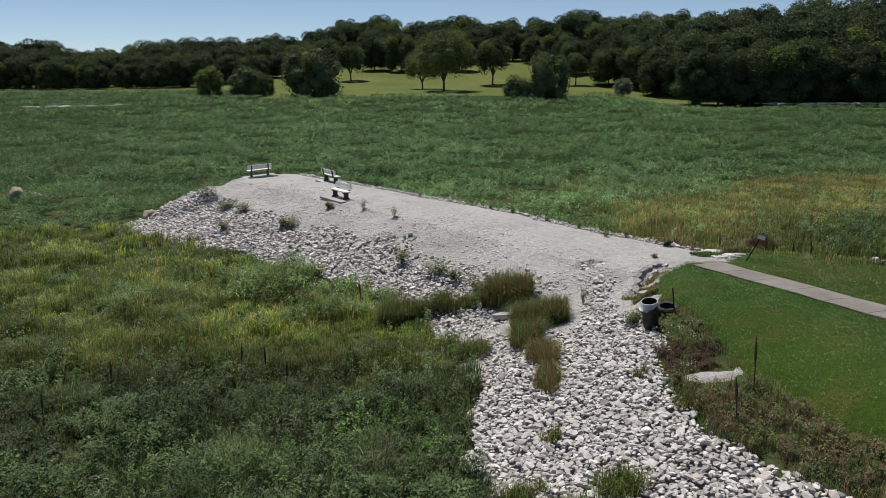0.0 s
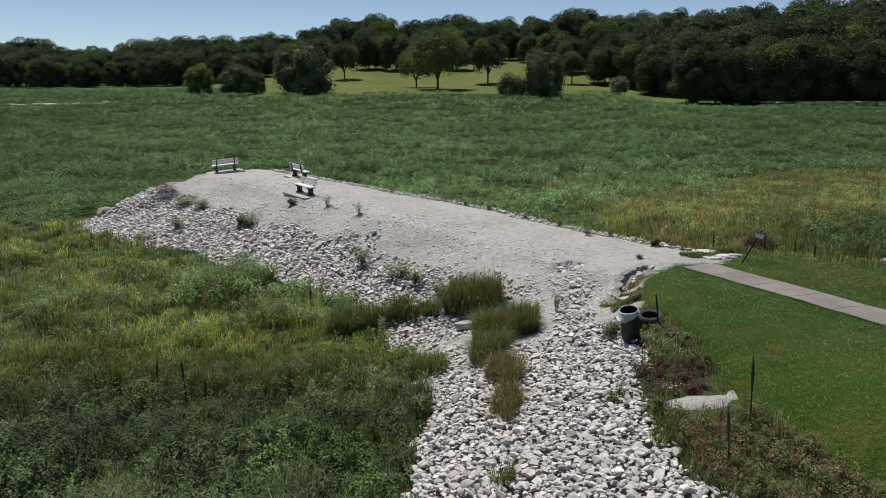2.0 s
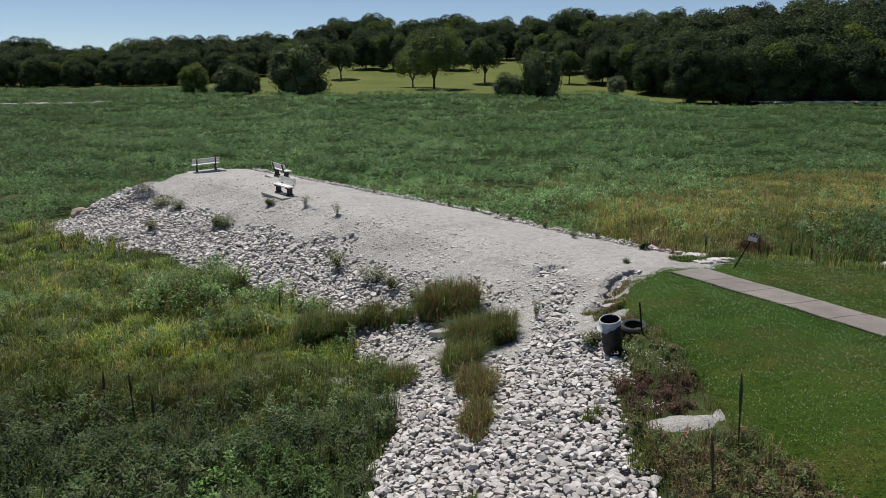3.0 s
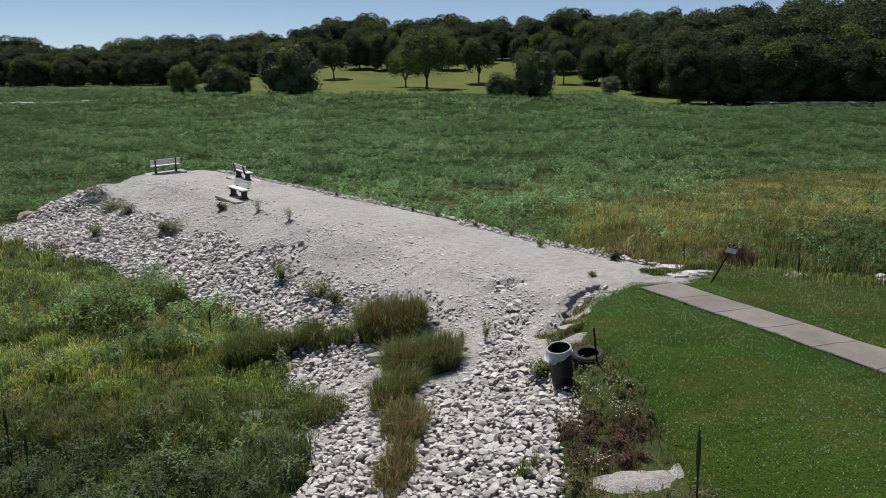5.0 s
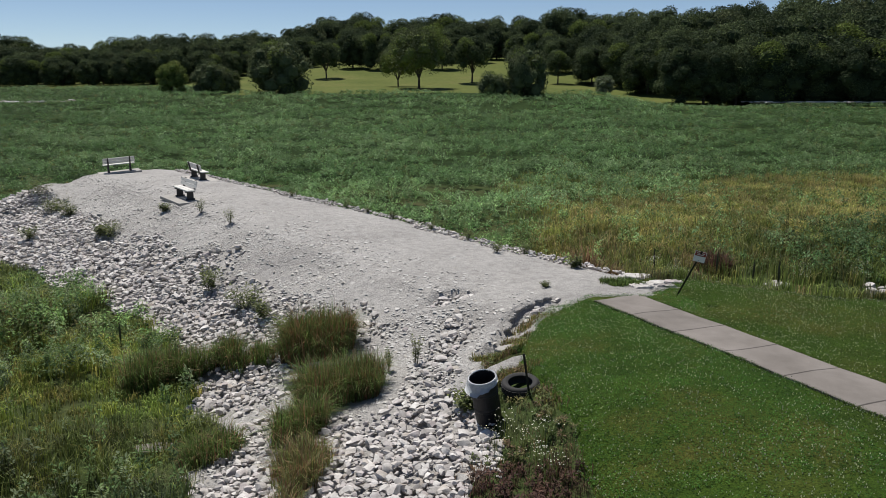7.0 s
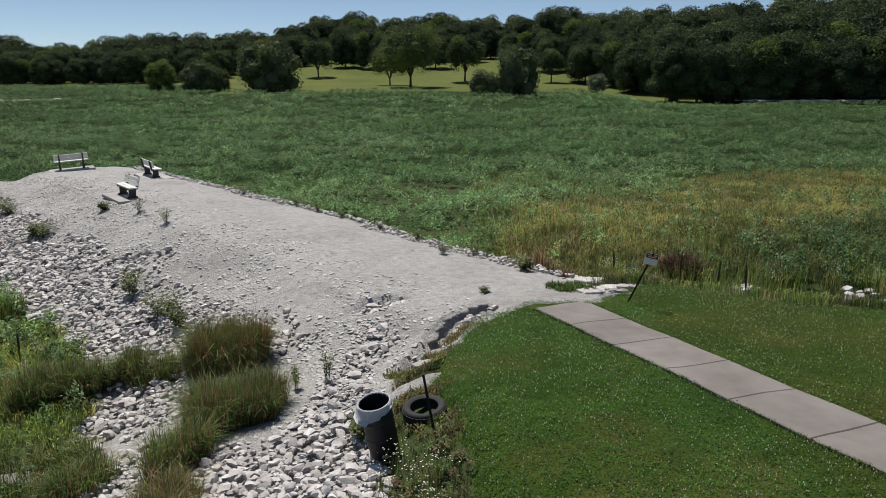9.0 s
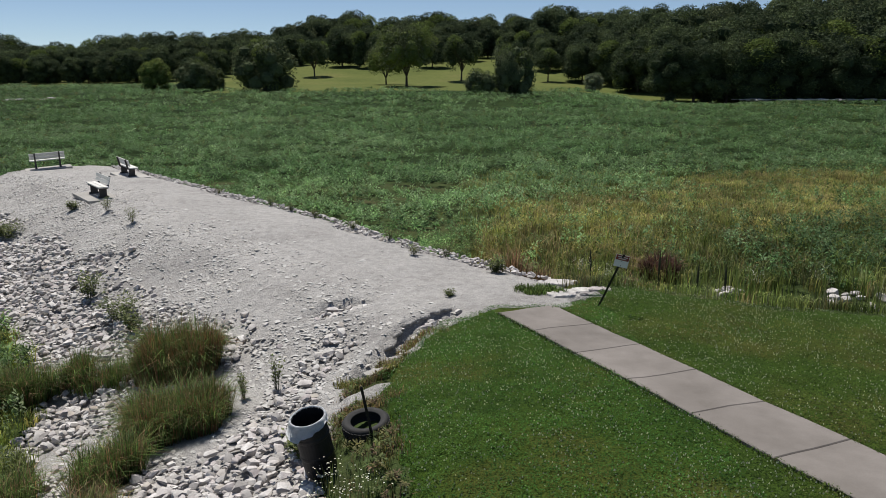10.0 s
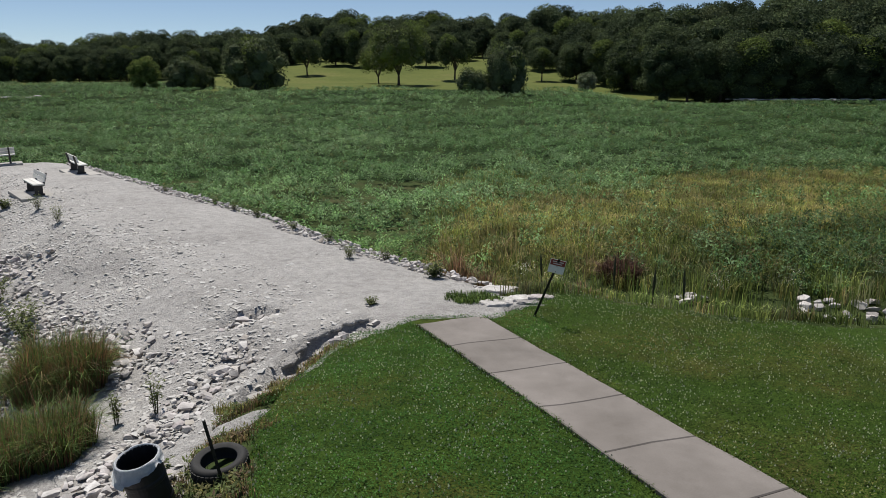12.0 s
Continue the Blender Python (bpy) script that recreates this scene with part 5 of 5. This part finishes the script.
def build_bush(x, y, r, h, palette, label, n=420, leaf=0.10):
    """A small leafy weed: a few stems and many leaves."""
    z0 = on_land(x, y)
    bush = thing("weed_bush", pose(x, y, z0), label, "weed", "weeds on the stones")
    bm = bmesh.new()
    tops = []
    for k in range(7):
        a, o = 2 * math.pi * k / 7 + rng.uniform(-0.3, 0.3), r * rng.uniform(0.25, 0.9)
        tip = Vector((math.cos(a) * o, math.sin(a) * o, h * rng.uniform(0.6, 1.0)))
        tops.append(tip)
        side = Vector((-math.sin(a), math.cos(a), 0)) * 0.008
        low = Vector((math.cos(a) * 0.03, math.sin(a) * 0.03, -0.03))
        v = [bm.verts.new(p) for p in (low - side, low + side, tip + side * 0.4, tip - side * 0.4, low + Vector((0, 0, 0.012)), tip + Vector((0, 0, 0.006)))]
        for f in ((0, 1, 2, 3), (1, 4, 5, 2), (4, 0, 3, 5)):
            bm.faces.new([v[i] for i in f])
    part("branching_stem", bm, M_STALK, bush)
    k = rng.integers(0, len(tops), n)
    f = rng.uniform(0.25, 1.05, n)
    tip = np.array([list(t) for t in tops])[k] * f[:, None]
    p = tip + rng.normal(0, r * 0.16, (n, 3))
    p[:, 2] = np.abs(p[:, 2])
    c, t, kk = leaves(p[:, 0], p[:, 1], p[:, 2], rng.uniform(0.6, 1.3, n) * leaf, rng.uniform(0.35, 0.6, n), rng.uniform(-0.5, 0.8, n), rng.uniform(0, 6.283, n),
                      pick_tints(palette, (1,) * len(palette), n))
    ob = new("foliage", tri_mesh("foliage", c, t, M_WEED, kk))
    ob.parent = bush


OLIVE = [(0.12, 0.135, 0.066), (0.15, 0.16, 0.08), (0.10, 0.115, 0.06)]
for bx, by, r, h in ((-14.2, 44.4, 0.85, 1.15), (-12.4, 42.3, 0.85, 0.5), (-11.2, 41.1, 0.6, 0.45), (-11.6, 38.5, 0.4, 0.6), (-8.3, 37.5, 0.3, 0.4),
                     (-7.9, 37.3, 0.75, 0.5), (-1.9, 30.2, 0.5, 0.6), (-0.45, 28.5, 0.55, 0.65), (-4.15, 36.8, 0.28, 0.45), (-2.5, 34.7, 0.26, 0.5),
                     (-6.1, 38.3, 0.3, 0.3), (3.75, 23.4, 0.12, 0.5), (4.3, 23.5, 0.16, 0.6), (1.0, 26.4, 0.3, 0.55), (0.2, 27.6, 0.35, 0.5), (-12.9, 37.4, 0.35, 0.45),
                     (5.25, 20.7, 0.3, 0.35), (5.6, 32.6, 0.25, 0.35), (3.0, 35.7, 0.2, 0.3), (1.1, 37.9, 0.25, 0.35), (-1.6, 41.0, 0.2, 0.3), (7.2, 30.7, 0.2, 0.3),
                     (2.0, 36.8, 0.15, 0.3), (4.4, 34.0, 0.18, 0.25), (7.25, 26.4, 0.16, 0.10), (6.35, 30.6, 0.22, 0.3), (8.4, 29.0, 0.3, 0.3)):
    build_bush(bx, by, r, h, OLIVE + GREEN[:3], "olive-green weed growing between limestone stones", int(180 + 900 * r), 0.05 if r < 0.3 else 0.09)


def build_flowering(x, y, h, n=45):
    """Weed with small white flower heads."""
    z0 = on_land(x, y)
    weed = thing("flowering_weed", pose(x, y, z0), "green weed with small white flower heads", "flower", "white-flowering weeds")
    k = 26
    a = rng.uniform(0, 6.283, k)
    r = rng.uniform(0, 0.16, k)
    g = blades(r * np.cos(a), r * np.sin(a), np.zeros(k), h * rng.uniform(0.6, 1.0, k), np.full(k, 0.008), rng.uniform(0.05, 0.4, k), a, pick_tints(GREEN, (1, 2, 2, 1), k))
    ob = new("stem_tuft", tri_mesh("stem_tuft", g[0], g[1], M_GRASS, g[2]))
    ob.parent = weed
    a, r = rng.uniform(0, 6.283, n), rng.uniform(0, 0.28, n)
    g = leaves(r * np.cos(a), r * np.sin(a), h * rng.uniform(0.65, 1.1, n), rng.uniform(0.012, 0.03, n), np.full(n, 0.9), rng.uniform(-0.3, 0.3, n),
               rng.uniform(0, 6.283, n), pick_tints([(0.5, 0.5, 0.44), (0.42, 0.42, 0.34)], (1, 1), n))
    ob = new("inflorescence", tri_mesh("inflorescence", g[0], g[1], M_GRASS, g[2]))
    ob.parent = weed
    tagged(ob, "white flower heads", kind="stuff")


for fx, fy, h in ((5.78, 19.45, 0.36), (6.0, 19.0, 0.34), (6.3, 18.9, 0.36), (6.15, 18.5, 0.34), (5.6, 19.1, 0.3), (5.6, 16.9, 0.3), (6.3, 18.2, 0.3)):
    build_flowering(fx, fy, h)
for fx, fy, h in ((16.3, 29.4, 1.0), (14.6, 29.2, 0.9), (18.5, 29.8, 1.1), (10.2, 28.0, 0.6), (10.9, 28.2, 0.6)):
    build_flowering(fx, fy, h, 110)


def build_stalk(x, y, h, tilt):
    stalk = thing("mullein_stalk", pose(x, y, on_land(x, y, -0.03), 0, tilt, 0), "tall dark mullein stalk standing in grass", "weed stalk", "mullein stalks")
    bm = bmesh.new()
    lathe(bm, [(0.014, 0), (0.012, h * 0.5), (0.01, h * 0.55)], 7)
    part("stem", bm, M_STALK, stalk)
    bm = bmesh.new()
    rings = [(0.012 + 0.018 * math.sin(math.pi * min(1, k / 9)) * (1.15 if k % 2 else 0.85), h * (0.5 + 0.5 * k / 10)) for k in range(10)] + [(0.003, h * 1.01)]
    lathe(bm, rings, 8)
    part("seed_spike", bm, M_STALK, stalk, "brown seed spike")
    n = 26
    z = np.sort(rng.uniform(0, h * 0.5, n))
    a = rng.uniform(0, 6.283, n)
    c, t, k = leaves(np.zeros(n), np.zeros(n), z, 0.16 - 0.16 * z / h, np.full(n, 0.4), rng.uniform(-0.2, 0.8, n), a, pick_tints(GREEN, (1, 1, 1, 3), n))
    ob = new("foliage", tri_mesh("foliage", c, t, M_WEED, k))
    ob.parent = stalk


for sx, sy, h, tilt in ((6.62, 15.55, 1.4, -2), (5.75, 14.1, 1.1, -5), (-5.8, 20.5, 1.05, 3), (-5.0, 20.2, 1.1, -2), (-8.9, 19.1, 1.0, 4), (-6.9, 19.8, 0.95, -3), (-4.3, 19.5, 0.9, 2),
                        (-9.6, 17.0, 1.0, 2), (-3.2, 27.0, 1.0, 0), (13.0, 28.6, 1.2, 2), (13.6, 28.3, 1.3, -2), (12.4, 29.6, 1.2, 1), (10.9, 30.3, 1.1, -3)):
    build_stalk(sx, sy, h, tilt)


# ---- trees ----
def tube(bm, a, b, ra, rb, steps=7):
    axis = (b - a).normalized()
    side = axis.orthogonal().normalized()
    up = axis.cross(side)
    rings = [[bm.verts.new(p + (side * math.cos(2 * math.pi * k / steps) + up * math.sin(2 * math.pi * k / steps)) * r) for k in range(steps)] for p, r in ((a, ra), (b, rb))]
    for k in range(steps):
        bm.faces.new((rings[0][k], rings[0][(k + 1) % steps], rings[1][(k + 1) % steps], rings[1][k]))


def build_tree(seed, height, width, clear, lobes, count, leaf, palette, label, core=0.7):
    """A broad-leaved tree: trunk with limbs, and a crown of many leaf sprays on uneven boughs. core: size of the dense inside."""
    r = np.random.default_rng(seed)
    tree = thing("tree", Matrix(), label, "tree")
    crown_h = height * (1 - clear)
    mid = height * clear + crown_h * 0.5
    wide, high = width * 0.5, crown_h * 0.5
    cen = []
    for k in range(lobes):
        z = min(0.97 - (1.62 if clear > 0.1 else 1.95) * (k + 0.5) / lobes + r.uniform(-0.14, 0.12), 0.93)
        a, ring = 2.4 * k + r.uniform(-0.6, 0.6), math.sqrt(max(0.0, 1 - z * z * (1 if z > 0 or clear > 0.1 else 0.4))) + 0.05
        out = r.uniform(0.58, 0.80)
        size = width * r.uniform(0.15, 0.24)
        cen.append((math.cos(a) * ring * out * wide, math.sin(a) * ring * out * wide, mid + z * high * (out + 0.03), size))
    bm = bmesh.new()
    base = Vector((0, 0, -0.3))
    fork = Vector((r.uniform(-0.2, 0.2), r.uniform(-0.2, 0.2), height * max(clear, 0.12)))
    girth = height * 0.02
    tube(bm, base, base.lerp(fork, 0.25), girth * 1.5, girth * 1.05, 9)
    tube(bm, base.lerp(fork, 0.25), fork, girth * 1.05, girth * 0.85, 9)
    for x, y, z, s in cen[2: 12]:
        end = Vector((x, y, z))
        knee = fork.lerp(end, 0.5) + Vector((0, 0, 0.06 * height))
        tube(bm, fork, knee, girth * 0.55, girth * 0.35, 6)
        tube(bm, knee, end, girth * 0.35, girth * 0.12, 5)
    part("trunk", bm, M_BARK, tree, "grey-brown trunk and limbs")
    cen = np.array(cen)
    k = r.choice(lobes, count, p=cen[:, 3] ** 2 / (cen[:, 3] ** 2).sum())
    d = r.normal(size=(count, 3))
    d /= np.linalg.norm(d, axis=1)[:, None]
    d[:, 2] = np.where((d[:, 2] < 0) & (r.uniform(size=count) < 0.45), -d[:, 2], d[:, 2])
    rad = cen[k, 3] * (0.62 + 0.30 * np.sqrt(r.uniform(0, 1, count)) + 0.2 * r.uniform(0, 1, count) ** 4)
    p = cen[k, :3] + d * rad[:, None]
    p[:, 2] = np.maximum(p[:, 2], height * clear * 0.7 + r.uniform(0.0, 0.08, count) * height)
    tint = np.array(palette)[r.choice(len(palette), lobes)][k] * r.uniform(0.75, 1.25, (count, 1))
    nrm = d * 0.45 + (0, 0, 0.2) + r.normal(0, 0.55, (count, 3))
    nrm /= np.linalg.norm(nrm, axis=1)[:, None]
    t1 = np.cross(nrm, r.normal(size=(count, 3)))
    t1 /= np.linalg.norm(t1, axis=1)[:, None]
    t2 = np.cross(nrm, t1)
    ln, wd = (leaf * r.uniform(0.5, 1.3, count) * 0.5)[:, None], (leaf * r.uniform(0.4, 0.9, count) * 0.5)[:, None]
    spray = np.stack([p - t1 * ln, p + t2 * wd + nrm * ln * 0.2, p + t1 * ln - t2 * wd * 0.6], 1).reshape(-1, 3)
    sets = [(spray, np.arange(count * 3).reshape(-1, 3), np.repeat(tint, 3, 0))]
    # dense uneven lumps inside; the palette's first, mostly darkest tone paints the crown's shade
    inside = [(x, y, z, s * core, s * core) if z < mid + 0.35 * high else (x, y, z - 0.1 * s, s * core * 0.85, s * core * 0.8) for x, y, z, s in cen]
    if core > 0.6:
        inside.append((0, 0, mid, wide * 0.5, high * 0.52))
    for x, y, z, sx, sz in inside:
        b2 = bmesh.new()
        bmesh.ops.create_icosphere(b2, subdivisions=1, radius=1.0)
        c = np.array([v.co for v in b2.verts]) * (sx, sx, sz) * r.uniform(0.82, 1.08, (len(b2.verts), 1)) + (x, y, z)
        t = np.array([[v.index for v in f.verts] for f in b2.faces])
        b2.free()
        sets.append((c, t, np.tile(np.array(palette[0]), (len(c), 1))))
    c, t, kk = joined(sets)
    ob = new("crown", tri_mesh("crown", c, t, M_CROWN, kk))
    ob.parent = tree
    return tree


OAK = [(0.043, 0.060, 0.031), (0.058, 0.079, 0.040), (0.082, 0.107, 0.050)]
LIGHT = [(0.11, 0.145, 0.040), (0.15, 0.185, 0.052), (0.18, 0.205, 0.068)]
GREY = [(0.085, 0.105, 0.055), (0.115, 0.135, 0.072), (0.076, 0.092, 0.046)]
WOOD_LABEL = "broad-leaved tree at the edge of the woods"
wood = [build_tree(301, 15, 13, 0.0, 34, 16640, 0.52, OAK, WOOD_LABEL), build_tree(302, 16, 12, 0.0, 36, 17160, 0.52, OAK, WOOD_LABEL),
        build_tree(303, 14, 13, 0.0, 32, 16640, 0.52, OAK + LIGHT[:1], WOOD_LABEL), build_tree(304, 17, 12, 0.0, 38, 17680, 0.52, OAK, WOOD_LABEL),
        build_tree(305, 13, 12, 0.0, 32, 16120, 0.52, OAK + GREY, WOOD_LABEL)]
shade_open = build_tree(311, 15, 15, 0.16, 34, 12000, 0.5, LIGHT[:2] + GREY, "open-crowned shade tree on the mown hill", 0.5)
shade_small = build_tree(312, 12, 9, 0.2, 26, 9000, 0.44, OAK + LIGHT[:1], "slender shade tree on the mown hill", 0.5)
shrub = build_tree(313, 7, 8, -0.08, 32, 9000, 0.34, GREY + OAK[1:] + LIGHT[:1], "dense shrubby tree at the field's edge")
shrub_pale = build_tree(315, 7.5, 7, -0.06, 24, 7000, 0.34, [(0.15, 0.17, 0.11), (0.19, 0.21, 0.14), (0.12, 0.15, 0.085)], "pale grey-green bush at the field's edge")
shrub_light = build_tree(314, 7.5, 7, -0.06, 28, 8000, 0.34, LIGHT, "yellow-green shrubby tree at the field's edge")


def stand(tree, x, y, scale, turn, tall=1.0, label="", group=""):
    z = on_land(x, y, -0.1)
    ob = copy_thing(tree, pose(x, y, z, 0, 0, turn) @ Matrix.Diagonal((scale, scale, scale * tall, 1)))
    return tagged(ob, label, "", group)


def bearing(px, far):
    """Place at a share px of the view's half width, far metres ahead."""
    return px * far * 0.5774 - 0.0068 * far, far


for tree, px, far, scale, tall, turn in ((shade_open, -0.008, 219, 1.08, 0.98, 20), (shade_open, -0.055, 236, 0.75, 1.0, 140), (shade_small, 0.099, 254, 1.2, 1.05, 40),
                                         (shade_small, -0.213, 270, 1.05, 1.0, 200), (shade_small, 0.282, 250, 0.9, 1.0, 80), (shrub, -0.30, 205, 1.85, 1.0, 10),
                                         (shrub, 0.222, 188, 1.2, 1.35, 60), (shrub, 0.155, 187, 0.85, 0.95, 130), (shrub, -0.445, 204, 1.1, 1.0, 200),
                                         (shrub_light, -0.528, 206, 1.05, 1.0, 30), (shrub_pale, 0.384, 203, 0.66, 0.95, 300), (shrub, -0.405, 206, 0.65, 1.3, 100),
                                         (wood[2], -0.10, 300, 1.0, 1.0, 50), (wood[0], -0.16, 305, 0.9, 1.0, 190), (wood[4], 0.03, 300, 0.9, 1.0, 5)):
    stand(tree, *bearing(px, far), scale, turn, tall)


def skyline(a):
    """Rise of the treetops over the eye, as a share of the distance, by bearing."""
    return np.interp(a, [-0.592, -0.547, -0.495, -0.415, -0.355, -0.319, -0.223, -0.179, -0.120, -0.085, -0.046, -0.002, 0.042, 0.071,
                         0.115, 0.152, 0.182, 0.219, 0.255, 0.292, 0.330, 0.366, 0.425, 0.465, 0.514, 0.563, 0.8],
                     [0.051, 0.046, 0.039, 0.038, 0.048, 0.055, 0.058, 0.067, 0.079, 0.078, 0.074, 0.081, 0.076, 0.075,
                      0.080, 0.088, 0.081, 0.079, 0.083, 0.090, 0.088, 0.092, 0.092, 0.092, 0.099, 0.104, 0.11])


def plant_woods():
    r = np.random.default_rng(77)
    tall = [15.0, 16.0, 14.0, 17.0, 13.0]
    for a in np.arange(-0.74, 0.80, 0.036):
        front = float(np.interp(a, [-0.74, -0.30, -0.20, -0.13, 0.10, 0.16, 0.20, 0.26, 0.30, 0.8], [262, 270, 300, 330, 330, 285, 250, 225, 198, 188]))
        gap = 14 if a < 0.25 else 12
        for row in range(4):
            far = front + row * gap * (1.0 + 0.25 * row) + r.uniform(-3, 3)
            n = 2 if a < -0.2 and row < 2 else 1
            for j in range(n):
                b = a + (0.017 * (row % 2)) + r.uniform(-0.014, 0.014) + 0.017 * j
                x, y, kind = b * far, far, int(r.integers(5))
                room = 6.0 + (float(skyline(b)) + float(np.interp(b, [-0.4, -0.25, 0.3, 0.45], [0.006, -0.002, -0.003, 0.003]))) * far - on_land(x, y, -0.1)
                want = room * ((0.64, 0.8, 0.95, 1.03)[row]) * r.uniform(0.86, 1.03)
                size = min(max(want / tall[kind], 0.55), 1.75)
                wide = 1.12
                stand(wood[kind], x, y, size * wide, r.uniform(0, 360), min(want / tall[kind] / size, 1.25) / wide, "", "trees of the woods")


plant_woods()
for t0 in (*wood, shade_open, shade_small, shrub, shrub_pale, shrub_light):
    for o0 in (*t0.children_recursive, t0):
        bpy.data.objects.remove(o0)


# ---- pale stones along the far shore, below the woods ----
def far_shore():
    r = np.random.default_rng(91)
    co, tris, off = [], [], 0
    for k in range(350):
        f = r.uniform()
        x, y = (74 + 60 * f + r.normal(0, 0.6), 189.5 - 4.5 * f + r.normal(0, 1.0)) if k < 300 else (-97 + 20 * f, 175 + 3 * f + r.normal(0, 0.9))
        size = r.uniform(0.5, 1.7) * (0.5 if r.uniform() < 0.5 else 1.0)
        me = STONES[k % len(STONES)]
        c = np.array([v.co for v in me.vertices]) * (size * 1.5, size, size * 0.6)
        t = np.array([p.vertices for p in me.polygons])
        co.append(c + (x, y, on_land(x, y, 0.95 if k < 300 else 0.25)))
        tris.append(t + off)
        off += len(c)
    ob = new("shore_stones", tri_mesh("shore_stones", np.concatenate(co), np.concatenate(tris), M_STONE))
    tagged(ob, "pale stones along the far wooded shore", "stones", kind="stuff")


far_shore()
